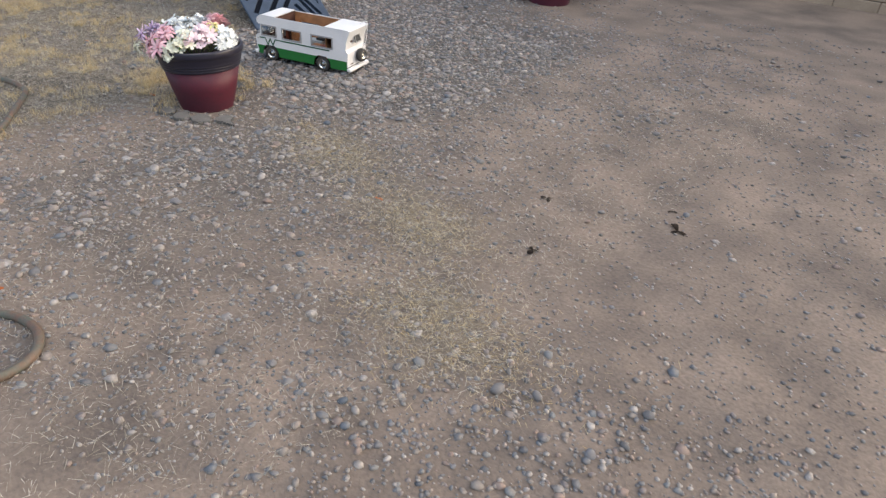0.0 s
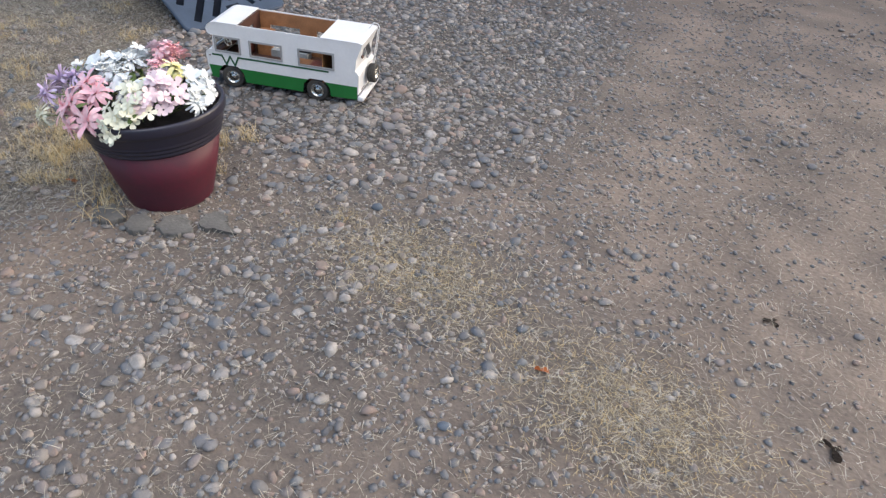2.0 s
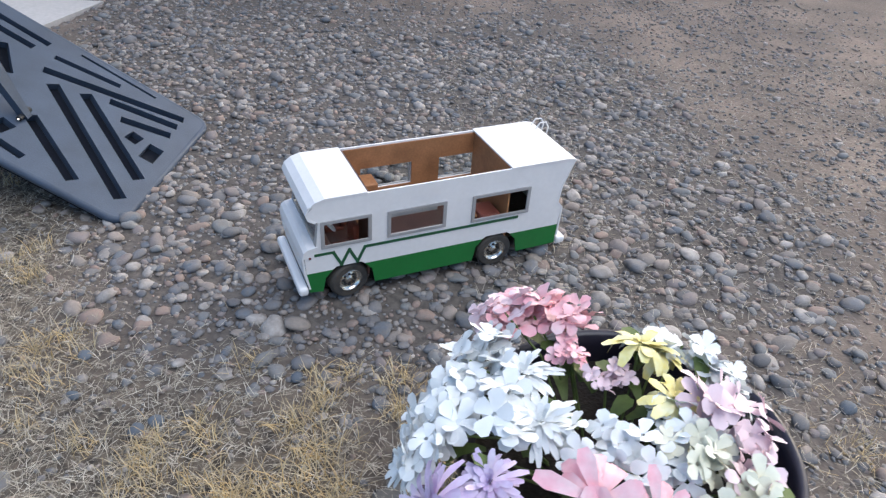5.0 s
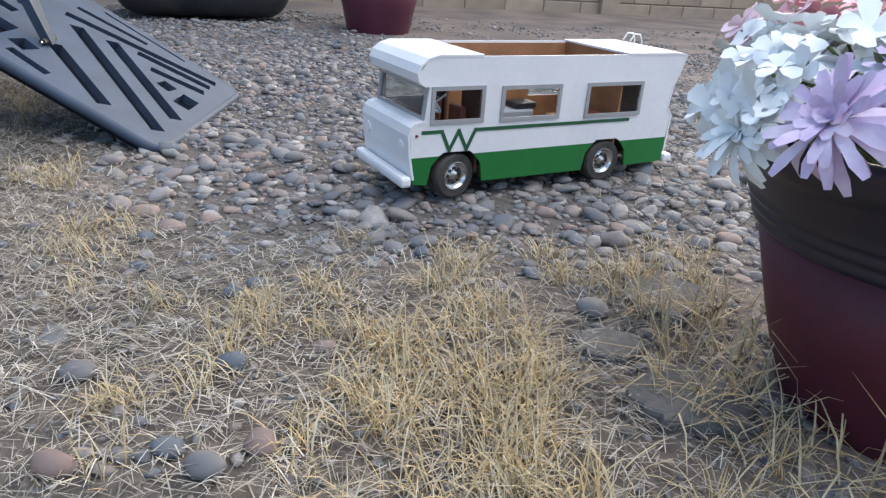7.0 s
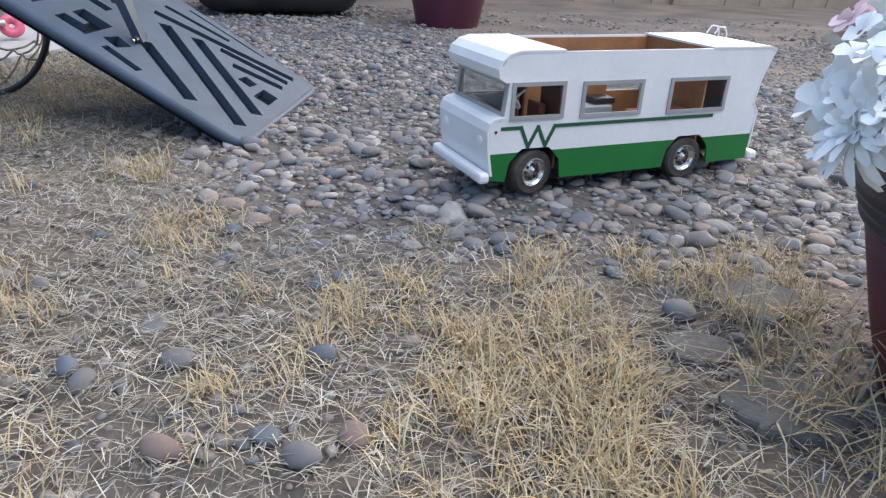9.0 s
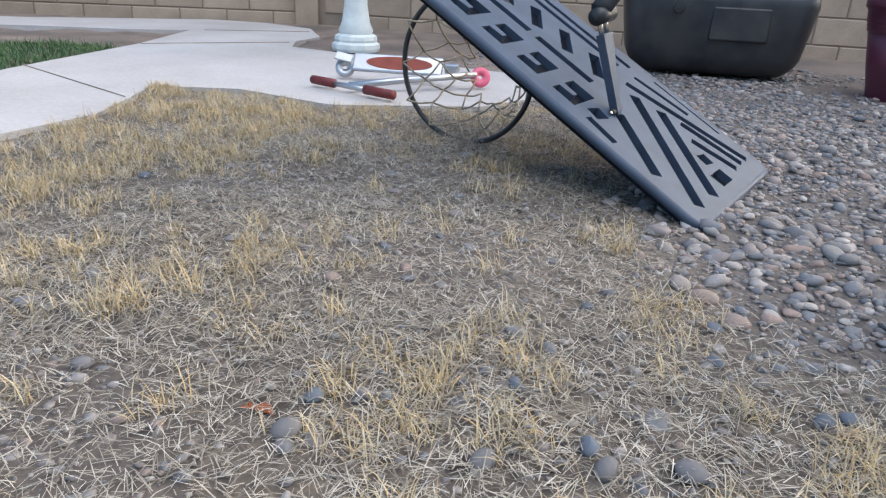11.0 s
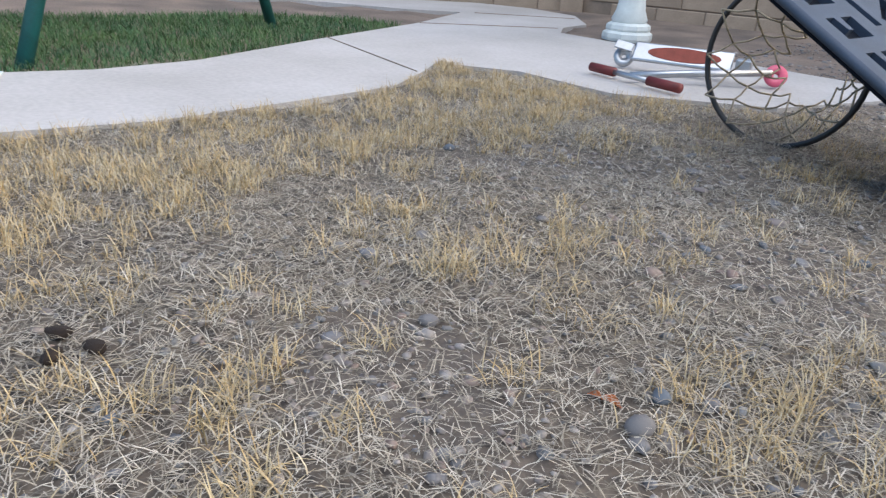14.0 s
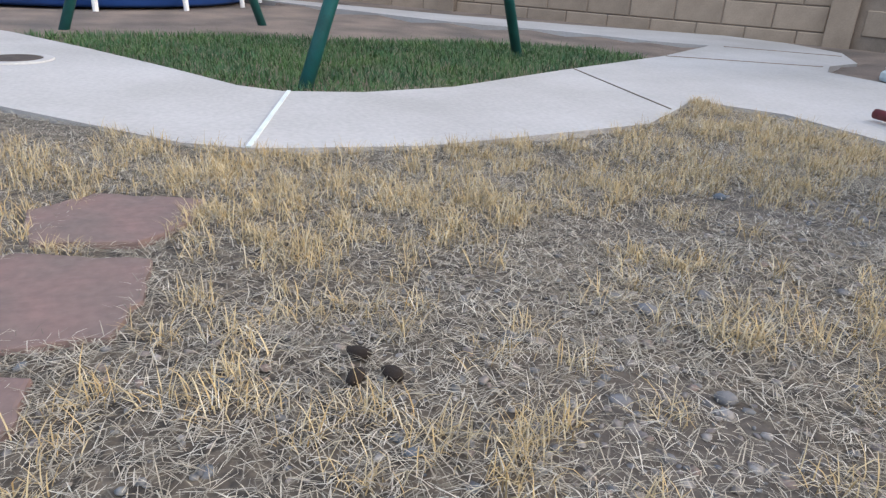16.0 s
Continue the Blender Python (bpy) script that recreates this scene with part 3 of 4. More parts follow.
    for y in (-0.045, 0.045):
        part("seat", box(0.045, 0.045, 0.03, (0.335, y, 0.085), 0.006), M["seat"], rv)
        part("seat_back", box(0.014, 0.045, 0.06, (0.314, y, 0.13), 0.005), M["seat"], rv)
    part("dashboard", box(0.03, 2 * HW - 0.014, 0.02, (0.39, 0, 0.138), 0.005), M["dwood"], rv)
    sw = pose(0.366, 0.05, 0.165, 0, -55, 0)
    bm = tube([sw @ Vector((0.018 * math.cos(a), 0.018 * math.sin(a), 0)) for a in np.linspace(0, 2 * math.pi, 24, endpoint=False)], 0.0022, 6, closed=True)
    for a in (0, 2.1, 4.2):
        tube([sw @ Vector((0, 0, 0)), sw @ Vector((0.018 * math.cos(a), 0.018 * math.sin(a), 0))], 0.002, 6, bm)
    tube([sw @ Vector((0, 0, 0)), sw @ Vector((0, 0, 0.03))], 0.002, 6, bm)
    part("steering_wheel", bm, M["white"], rv, "white steering wheel")
    for x in (0, 0.34):
        for s in (1, -1):
            turn = -14 if x > 0 else 0
            disc_wheel(rv, pose(x, s * (HW - 0.02), 0.041, -90 * s, 0, 0) if not turn else Matrix.Translation((x, s * (HW - 0.02), 0.041)) @ pose(0, 0, 0, 0, 0, 10) @ pose(0, 0, 0, -90 * s, 0, 0))
    return rv


RV_HEAD, RV_SIZE = 199.5, 1.11
hx, hy = math.cos(radians(RV_HEAD)), math.sin(radians(RV_HEAD))
build_motorhome(on_slope(-0.448 + 0.099 * hy, 0.838 - 0.099 * hx, RV_HEAD, 0.006) @ Matrix.Diagonal((RV_SIZE, RV_SIZE, RV_SIZE * 0.96, 1)))


# ---- flower pot and flowers ----
def pot_mesh(rb, rt, h, red, rim, x, y, m, label):
    pot = empty("flower_pot", m, label, "flower pot")
    hb = h * 0.66
    rm = rb + (rt - rb) * 0.66
    part("body", lathe([(0, 0.0), (rb - 0.008, 0), (rb - 0.002, 0.003), (rb, 0.009), (rb + (rm - rb) * 0.5, hb * 0.5), (rm * 0.985, hb), (rm * 0.965, hb), (rb - 0.012, 0.012), (0, 0.012)], 72), red, pot, "", flat=False)
    prof = [(rm * 0.985, hb)]
    for i in range(3):
        z = hb + h * (0.008 + i * 0.042)
        r = rm + (rt - rm) * (0.03 + 0.14 * i)
        prof += [(r - 0.0015, z), (r + 0.0025, z + h * 0.008), (r + 0.004, z + h * 0.018), (r + 0.0025, z + h * 0.03)]
    prof += [(rt * 0.935, h * 0.80), (rt * 0.945, h * 0.86), (rt * 0.965, h * 0.885), (rt * 0.992, h * 0.9), (rt, h * 0.92), (rt, h * 0.975), (rt * 0.99, h * 0.995), (rt * 0.965, h), (rt * 0.935, h * 0.985), (rt * 0.915, h * 0.93), (rm * 0.95, hb)]
    part("rim", lathe(prof, 72), rim, pot, "ribbed dark rim", flat=False)
    part("soil", lathe([(0, h * 0.86), (rt * 0.45, h * 0.87), (rt * 0.925, h * 0.85)], 40), M["soil"], pot)
    return pot


POT = (-0.387, 0.007)
pot_m = on_slope(*POT, 0, -0.006) @ pose(0, 0, 0, -0.7, -4.1, 0)
pot_mesh(0.136, 0.223, 0.333, M["potred"], M["potblue"], 0, 0, pot_m, "maroon plastic flower pot with a dark blue ribbed rim")


def petal(bm, length, width, az, elev, curl, start=0.006, m=None, cup=0.15):
    """A tongue of two rows of quads, curled along its length."""
    n = 4
    rows = []
    for i in range(n + 1):
        t = i / n
        w = width * (0.35 + 1.35 * t - 0.35 * t ** 2) * (1 if t < 0.8 else 0.82) * (0.55 if i == n else 1) * 0.6
        a = elev - curl * t
        r = start + length * t * math.cos(radians(a))
        z = length * t * math.sin(radians(a))
        row = []
        for s in (-1, 0, 1):
            p = Vector((r, s * w, z + cup * w * abs(s)))
            p.rotate(Euler((0, 0, az)))
            row.append(bm.verts.new(m @ p if m else p))
        rows.append(row)
    for a, b in zip(rows, rows[1:]):
        for j in (0, 1):
            bm.faces.new((a[j], a[j + 1], b[j + 1], b[j]))


def flower_mesh(name, kind, mat, rnd):
    bm = bmesh.new()
    if kind == "daisy":
        for ring, (n, ln, el) in enumerate(((10, 0.036, 10), (8, 0.029, 32), (6, 0.012, 62))):
            for i in range(n):
                petal(bm, ln * rnd.uniform(0.85, 1.1), 0.0095, 2 * math.pi * (i + 0.5 * ring) / n + rnd.uniform(-0.12, 0.12), el + rnd.uniform(-14, 14), rnd.uniform(10, 60), (0.006, 0.004, 0.0)[ring])
    elif kind == "mum":
        for ring, (n, ln, el) in enumerate(((17, 0.037, -6), (16, 0.033, 16), (13, 0.027, 40), (10, 0.019, 62), (7, 0.012, 82))):
            for i in range(n):
                petal(bm, ln * rnd.uniform(0.8, 1.15), 0.0055, 2 * math.pi * (i + 0.5 * ring) / n + rnd.uniform(-0.2, 0.2), el + rnd.uniform(-16, 16), rnd.uniform(0, 50), (0.006, 0.005, 0.004, 0.002, 0.0)[ring])
    else:
        for k in range(14):
            c = Vector((rnd.uniform(-0.03, 0.03), rnd.uniform(-0.03, 0.03), rnd.uniform(-0.012, 0.016)))
            t = Matrix.Translation(c) @ Euler((rnd.uniform(-0.7, 0.7), rnd.uniform(-0.7, 0.7), rnd.uniform(0, 6))).to_matrix().to_4x4()
            for i in range(5):
                petal(bm, rnd.uniform(0.013, 0.019), 0.0105, 2 * math.pi * i / 5 + rnd.uniform(-0.2, 0.2), rnd.uniform(5, 40), rnd.uniform(0, 40), 0.002, t)
    me = bpy.data.meshes.new(name)
    bm.to_mesh(me)
    bm.free()
    me.materials.append(mat)
    me.shade_smooth()
    return me


def build_flowers():
    rnd = random.Random(5)
    top = 0.333
    bouquet = empty("flower_bouquet", pot_m @ Matrix.Translation((-0.022, -0.008, 0)), "artificial pink, white, yellow and lilac flowers", "flowers")
    meshes = {(k, c): flower_mesh("flower", k, PETAL[c], rnd) for k, c in
              (("daisy", "pink"), ("mum", "white"), ("mum", "lilac"), ("daisy", "yellow"), ("cluster", "white"), ("cluster", "cream"), ("cluster", "pink"), ("cluster", "blush"), ("mum", "cream"))}
    # blooms round the pot: compass angle, distance from the axis, height, kind, tilt outwards, size
    plan = [(-158, 0.258, 0.4, ("mum", "lilac"), 58, 1.35), (-138, 0.262, 0.395, ("mum", "lilac"), 52, 1.35), (-150, 0.195, 0.425, ("mum", "lilac"), 28, 1.15),
            (-178, 0.262, 0.375, ("mum", "white"), 70, 1.25), (172, 0.225, 0.39, ("mum", "white"), 56, 1.3), (-128, 0.285, 0.345, ("mum", "cream"), 82, 1.2),
            (168, 0.225, 0.41, ("cluster", "white"), 40, 1.45), (150, 0.2, 0.43, ("cluster", "white"), 30, 1.5), (175, 0.165, 0.44, ("cluster", "white"), 15, 1.5), (132, 0.2, 0.41, ("cluster", "white"), 35, 1.25),
            (150, 0.125, 0.435, ("mum", "white"), 14, 1.2), (-170, 0.1, 0.43, ("mum", "white"), 10, 1.2), (-178, 0.235, 0.42, ("cluster", "white"), 50, 1.2),
            (112, 0.19, 0.435, ("cluster", "pink"), 26, 1.5), (103, 0.15, 0.445, ("cluster", "pink"), 12, 1.35), (122, 0.215, 0.44, ("cluster", "blush"), 44, 1.2), (110, 0.115, 0.43, ("cluster", "pink"), 10, 0.8), (85, 0.07, 0.415, ("cluster", "blush"), 5, 0.75),
            (62, 0.115, 0.44, ("daisy", "yellow"), 16, 1.35), (50, 0.13, 0.425, ("daisy", "yellow"), 30, 1.1), (8, 0.075, 0.43, ("daisy", "yellow"), 15, 1.15),
            (45, 0.18, 0.41, ("cluster", "white"), 36, 1.4), (30, 0.2, 0.38, ("cluster", "white"), 52, 1.25), (60, 0.205, 0.375, ("mum", "white"), 60, 1.0), (14, 0.195, 0.37, ("mum", "white"), 62, 0.95),
            (-8, 0.14, 0.415, ("cluster", "blush"), 28, 1.45), (-28, 0.165, 0.4, ("cluster", "blush"), 40, 1.35), (-20, 0.095, 0.42, ("cluster", "white"), 12, 1.3), (-70, 0.085, 0.42, ("cluster", "white"), 14, 1.3), (-130, 0.07, 0.42, ("cluster", "white"), 14, 1.2),
            (-45, 0.175, 0.4, ("cluster", "cream"), 44, 1.35), (-58, 0.19, 0.385, ("cluster", "cream"), 52, 1.3), (-46, 0.11, 0.42, ("cluster", "cream"), 18, 1.25), (-64, 0.215, 0.35, ("cluster", "cream"), 72, 1.05),
            (-84, 0.215, 0.365, ("daisy", "pink"), 64, 1.5), (-104, 0.2, 0.4, ("daisy", "pink"), 46, 1.35), (-112, 0.145, 0.435, ("daisy", "pink"), 24, 1.7), (-90, 0.15, 0.425, ("daisy", "pink"), 30, 1.2), (-118, 0.22, 0.375, ("daisy", "pink"), 60, 1.3), (-100, 0.235, 0.345, ("daisy", "pink"), 78, 1.0)]
    for deg, r, z, key, tilt, size in plan:
        a = radians(deg + rnd.uniform(-3, 3))
        d = Vector((math.cos(a), math.sin(a), 0))
        q = Vector((0, 0, 1)).cross(d)
        m = Matrix.Translation((r * d.x, r * d.y, z - 0.024)) @ Matrix.Rotation(radians(tilt + rnd.uniform(-8, 8)), 4, q) @ pose(0, 0, 0, 0, 0, rnd.uniform(0, 360)) @ Matrix.Diagonal((*[size * rnd.uniform(0.92, 1.06)] * 3, 1))
        f = share("flower", meshes[key], bouquet, m)
        tagged(f, f"{key[1]} artificial flower")
        rr = min(r, 0.15)
        part("stem", tube([(rr * d.x * 0.5, rr * d.y * 0.5, top * 0.86), (rr * d.x * 0.9, rr * d.y * 0.9, z - 0.05), m.translation], 0.0018, 5), M["greenleaf"], bouquet)
    for i in range(44):
        a, r = rnd.uniform(0, 6.28), rnd.uniform(0.03, 0.19)
        bm = bmesh.new()
        petal(bm, rnd.uniform(0.04, 0.065), 0.018, a + rnd.uniform(-1, 1), rnd.uniform(10, 60), rnd.uniform(10, 60), 0.0, Matrix.Translation((r * math.cos(a), r * math.sin(a), top + 0.004 + rnd.uniform(0, 0.045))))
        part("leaf", bm, M["greenleaf"], bouquet, flat=False)


build_flowers()

pot_mesh(0.18, 0.28, 0.49, M["pot2"], M["pot2"], 0, 0, pose(-0.74, 3.62, float(terrain(-0.74, 3.62)) - 0.005), "plum glazed flower pot standing on gravel")


# ---- fallen basketball hoop ----
TIP = Vector((-1.412, 1.021, 0.003))
BU = Vector((-0.858, 0.147, 0.493)).normalized()
BV = Vector((0.189, 0.981, 0.037))
BV = (BV - BU * BV.dot(BU)).normalized()
BN = BU.cross(BV).normalized()
if BN.z < 0:
    BN = -BN


def build_hoop():
    m = Matrix((BU, BV, BN)).transposed().to_4x4()
    m.translation = TIP
    m = m @ Matrix.Scale(0.996, 4)
    hoop = empty("basketball_hoop", m, "slate blue basketball hoop lying on its side", "basketball hoop")
    L, W, c = 1.0, 0.58, 0.035
    outer = []
    for cx, cy, a0 in ((c, c, 180), (L - c, c, 270), (L - c, W - c, 0), (c, W - c, 90)):
        outer += [(cx + c * math.cos(radians(a0 + k * 22.5)), cy + c * math.sin(radians(a0 + k * 22.5))) for k in range(5)]
    holes = []
    for k in range(4):
        u = 0.435 + k * 0.13
        holes.append([(u, 0.05), (u + 0.078, 0.05), (u + 0.078, 0.088), (u + 0.03, 0.092), (u + 0.03, 0.112), (u + 0.078, 0.116), (u + 0.078, 0.165), (u, 0.165)])
    def bar(u0, v0, u1, v1, w):
        d = Vector((u1 - u0, v1 - v0)).normalized()
        n = Vector((-d.y, d.x)) * w * 0.66
        holes.append([(u0 + n.x, v0 + n.y), (u0 - n.x, v0 - n.y), (u1 - n.x, v1 - n.y), (u1 + n.x, v1 + n.y)])
    for u0, v0, u1, v1, w in ((0.398, 0.357, 0.04, 0.07, 0.028), (0.318, 0.393, 0.038, 0.174, 0.028), (0.364, 0.191, 0.162, 0.047, 0.028), (0.388, 0.05, 0.29, 0.036, 0.018),
                              (0.408, 0.11, 0.366, 0.1, 0.038), (0.449, 0.395, 0.06, 0.525, 0.022), (0.256, 0.42, 0.06, 0.475, 0.022), (0.195, 0.37, 0.057, 0.42, 0.022),
                              (0.148, 0.328, 0.11, 0.322, 0.034), (0.085, 0.3, 0.04, 0.3, 0.058), (0.46, 0.475, 0.27, 0.512, 0.016), (0.42, 0.552, 0.17, 0.553, 0.008),
                              (0.49, 0.24, 0.7, 0.24, 0.024), (0.73, 0.24, 0.94, 0.24, 0.024), (0.52, 0.465, 0.93, 0.465, 0.02), (0.5, 0.515, 0.93, 0.52, 0.018)):
        bar(u0, v0, u1, v1, w)
    for k in range(4):
        bar(0.5 + k * 0.12, 0.3, 0.585 + k * 0.12, 0.41, 0.028)
    board = part("backboard", slab(outer, holes, -0.022, 0.0), M["board"], hoop, "ribbed slate blue plastic backboard")
    # dark backing sheet paints shade into the recesses of the board
    part("backing", slab(outer, [], -0.034, -0.0215), M["slot_shade"], board, "near-black sheet painting the shade inside the slots")
    rim = tube([(x, y, -0.012) for x, y in outer], 0.013, 8, closed=True)
    part("edge", rim, M["board"], board, "", flat=False)
    # strut
    def upto(p):
        return m.inverted() @ Vector(p)
    foot = Vector((0.364, 0.175, 0.0))
    base_w = m @ foot
    head = upto(base_w + Vector((-0.055, -0.015, 0.2)))
    d = (head - foot).normalized()
    sidev = d.cross(Vector((0, 1, 0))).normalized()
    across = sidev.cross(d)
    bm = bmesh.new()
    vs = []
    for p, w in ((foot, 0.02), (head, 0.052)):
        for a, q in ((-1, -1), (1, -1), (1, 1), (-1, 1)):
            vs.append(bm.verts.new(p + across * a * w / 2 + sidev * q * 0.011))
    for i in range(4):
        bm.faces.new((vs[i], vs[(i + 1) % 4], vs[4 + (i + 1) % 4], vs[4 + i]))
    bm.faces.new(vs[:4])
    bm.faces.new(vs[4:])
    part("strut", bm, M["board"], hoop, "tapered blue-grey strut")
    part("bolt", tube([foot + across * -0.026 + d * 0.012, foot + across * 0.026 + d * 0.012], 0.008, 10), M["black"], hoop)
    part("bolt", tube([foot + across * -0.034 + d * 0.012, foot + across * -0.026 + d * 0.012], 0.005, 8), M["chrome"], hoop, "chrome bolt")
    for q in (-0.016, 0.016):
        part("sleeve", tube([head + across * q - d * 0.01, head + across * q + d * 0.06], 0.007, 12), M["chrome"], hoop, "chrome sleeve", flat=False)
    part("clamp", tube([head + across * -0.032 + d * 0.045, head + across * 0.05 + d * 0.045], 0.022, 14), M["black"], hoop, "black plastic clamp", flat=False)
    part("pole", tube([head + d * 0.06, upto(base_w + Vector((-0.02, 0.35, 0.46))), upto(Vector((-1.78, 3.55, 0.5)))], 0.026, 14), M["black"], hoop, "black steel pole", flat=False)
    # ring with net, standing on the ground under the board
    C = Vector((-2.231, 1.472, 0.233))
    Rr = 0.239
    ring = tube([upto(C + Vector((Rr * math.cos(a), -0.03 * math.cos(a), Rr * math.sin(a)))) for a in np.linspace(0, 2 * math.pi, 56, endpoint=False)], 0.009, 8, closed=True)
    part("ring", ring, M["black"], hoop, "black steel ring", flat=False)
    rnd = random.Random(3)
    def node(i, j):
        a = 2 * math.pi * i / 12 + (0.26 if j % 2 else 0)
        r = Rr * (1.0, 0.80, 0.64, 0.5, 0.4)[j]
        return C + Vector((r * math.cos(a) + 0.02 * j / 4, 0.055 * j + 0.02 * math.sin(2.3 * i + j), r * math.sin(a) - 0.035 * j / 4 + 0.012 * math.sin(1.7 * i + 2 * j)))
    bm = bmesh.new()
    for j in range(4):
        for i in range(12):
            p = node(i, j)
            for k in ((0, 1) if j % 2 else (0, -1)):
                q = node(i + k, j + 1)
                mid = (p + q) / 2 + Vector((0, 0, -0.006))
                tube([upto(p), upto(mid), upto(q)], 0.0032, 5, bm)
    part("net", bm, M["cord"], hoop, "tan knotted cord net", flat=False)
    # water base behind
    base = new("base")
    base.parent = hoop
    base.matrix_parent_inverse = Matrix.Identity(4)
    base.matrix_basis = m.inverted() @ pose(-1.76, 3.91, 0, 0, 0, 14) @ Matrix.Scale(0.898, 4)
    bm = box(1.15, 0.66, 0.55, (0, 0, 0.3), 0.12, seg=5)
    for v in bm.verts:
        k = 1 - 0.16 * max(0, (0.3 - v.co.z) / 0.3)
        v.co.x *= k
        v.co.y *= k
    part("tank", bm, M["tank"], base, "black plastic water base", flat=False)
    part("tank_panel", box(0.34, 0.02, 0.2, (0.12, -0.322, 0.34), 0.012), M["tank"], base)
    part("tank_cap", lathe([(0, 0.02), (0.03, 0.018), (0.034, 0)], 24, m=pose(-0.25, -0.325, 0.42, 90, 0, 0)), M["black"], base)
    return hoop


build_hoop()


# ---- kick scooter lying on the path ----
def build_scooter():
    z = 0.014
    s = empty("kick_scooter", pose(-2.938, 2.213, z, 0, 0, 16) @ Matrix.Scale(0.926, 4), "folded aluminium kick scooter with maroon grips lying on concrete", "scooter")
    part("deck", box(0.46, 0.1, 0.022, (0.02, 0.06, 0.09), 0.008, rot=(52, 0, 0)), M["alu"], s, "brushed aluminium deck")
    oval = [(0.17 * math.cos(a), 0.036 * math.sin(a)) for a in np.linspace(0, 2 * math.pi, 32, endpoint=False)]
    part("deck_tape", slab(oval, [], 0.0112, 0.0135, pose(0.03, 0.06, 0.09, 52, 0, 0)), M["reddeck"], s, "red oval grip tape")
    part("steering_tube", tube([(-0.12, -0.3, 0.03), (0.12, -0.14, 0.05), (0.42, 0.04, 0.07)], 0.016, 12), M["alu"], s, "", flat=False)
    part("handlebar", tube([(-0.26, -0.24, 0.03), (0.02, -0.4, 0.03)], 0.012, 12), M["alu"], s, "", flat=False)
    part("grip", tube([(-0.33, -0.2, 0.03), (-0.2, -0.275, 0.03)], 0.021, 14), M["redgrip"], s, "maroon foam grip", flat=False)
    part("grip", tube([(-0.02, -0.375, 0.03), (0.13, -0.46, 0.03)], 0.021, 14), M["redgrip"], s, "maroon foam grip", flat=False)
    for x, y, c in ((0.44, 0.07, "pink"), (-0.26, 0.08, "alu")):
        part("wheel", lathe([(0.012, -0.012), (0.045, -0.012), (0.05, -0.005), (0.05, 0.005), (0.045, 0.012), (0.012, 0.012), (0.012, -0.012)], 28, m=pose(x, y, 0.055, 65, 0, 15)), M[c], s, "", flat=False)
    part("fender", box(0.09, 0.05, 0.01, (-0.26, 0.06, 0.11), 0.004, rot=(40, 10, 0)), M["alu"], s)
    part("bracket", box(0.07, 0.05, 0.05, (0.3, 0.05, 0.09), 0.01), M["alu"], s)


build_scooter()


# ---- garden pedestal ----
def build_pedestal():
    x, y = -3.804, 3.258
    p = empty("garden_pedestal", pose(x, y, 0.008) @ Matrix.Scale(0.878, 4), "pale blue-white plaster garden pedestal", "pedestal")
    part("base", lathe([(0, 0), (0.17, 0), (0.175, 0.02), (0.172, 0.05), (0.15, 0.065), (0.155, 0.08), (0.15, 0.105), (0.125, 0.12), (0, 0.12)], 10), M["plaster"], p)
    part("shaft", lathe([(0.115, 0.12), (0.125, 0.14), (0.1, 0.2), (0.082, 0.32), (0.08, 0.46), (0.088, 0.58), (0.11, 0.64), (0.12, 0.66), (0, 0.66)], 32), M["plaster"], p, flat=False)
    part("bowl", lathe([(0, 0.66), (0.1, 0.66), (0.22, 0.7), (0.27, 0.76), (0.28, 0.78), (0.26, 0.78), (0.2, 0.73), (0, 0.71)], 40), M["plaster"], p, flat=False)


build_pedestal()


# ---- swing set ----
def build_swings():
    s = empty("swing_set", pose(0, 0, 0), "teal steel swing set standing on the lawn", "swing set")
    g = lambda x, y: Vector((x, y, float(terrain(x, y)) - 0.03))
    apex = [Vector((-4.926, 0.904, 1.893)), Vector((-6.630, -0.157, 1.767))]
    feet = [(g(-4.342, 0.042), g(-5.073, 1.545)), (g(-6.408, -0.809), g(-6.709, 0.456))]
    for a, (f1, f2) in zip(apex, feet):
        for f in (f1, f2):
            part("leg", tube([f, a], 0.03, 16), M["swing"], s, "teal steel leg", flat=False)
    part("top_bar", tube([apex[0] - (apex[1] - apex[0]) * 0.05, apex[1] + (apex[1] - apex[0]) * 0.05], 0.035, 16), M["swing"], s, flat=False)
    d = apex[1] - apex[0]
    for k, t in enumerate((0.3, 0.5, 0.72)):
        a = apex[0] + d * t
        n = d.normalized() * 0.2
        seat_z = 0.3
        for q in (-1, 1):
            part("chain", tube([a + n * q, Vector((a.x, a.y, seat_z)) + n * q], 0.008, 6), M["alu"], s)
        part("swing_seat", box(0.42, 0.14, 0.03, (a.x, a.y, seat_z), 0.012, rot=(0, 0, math.degrees(math.atan2(d.y, d.x)))), M["tank"], s, "black swing seat")


build_swings()


# ---- far things by the lawn ----
def build_pool():
    p = empty("paddling_pool", pose(-9.18, -0.58, 0) @ Matrix.Scale(0.724, 4), "blue above-ground pool with white legs", "pool")
    part("wall", lathe([(0, 0.02), (1.9, 0.02), (2.0, 0.06), (2.0, 0.85), (1.95, 0.9), (1.88, 0.85), (1.88, 0.3), (0, 0.3)], 48), M["blue"], p, flat=False)
    for i in range(14):
        a = 2 * math.pi * i / 14
        part("leg", tube([(2.14 * math.cos(a), 2.14 * math.sin(a), 0), (2.03 * math.cos(a), 2.03 * math.sin(a), 0.88)], 0.03, 8), M["white"], p)


build_pool()

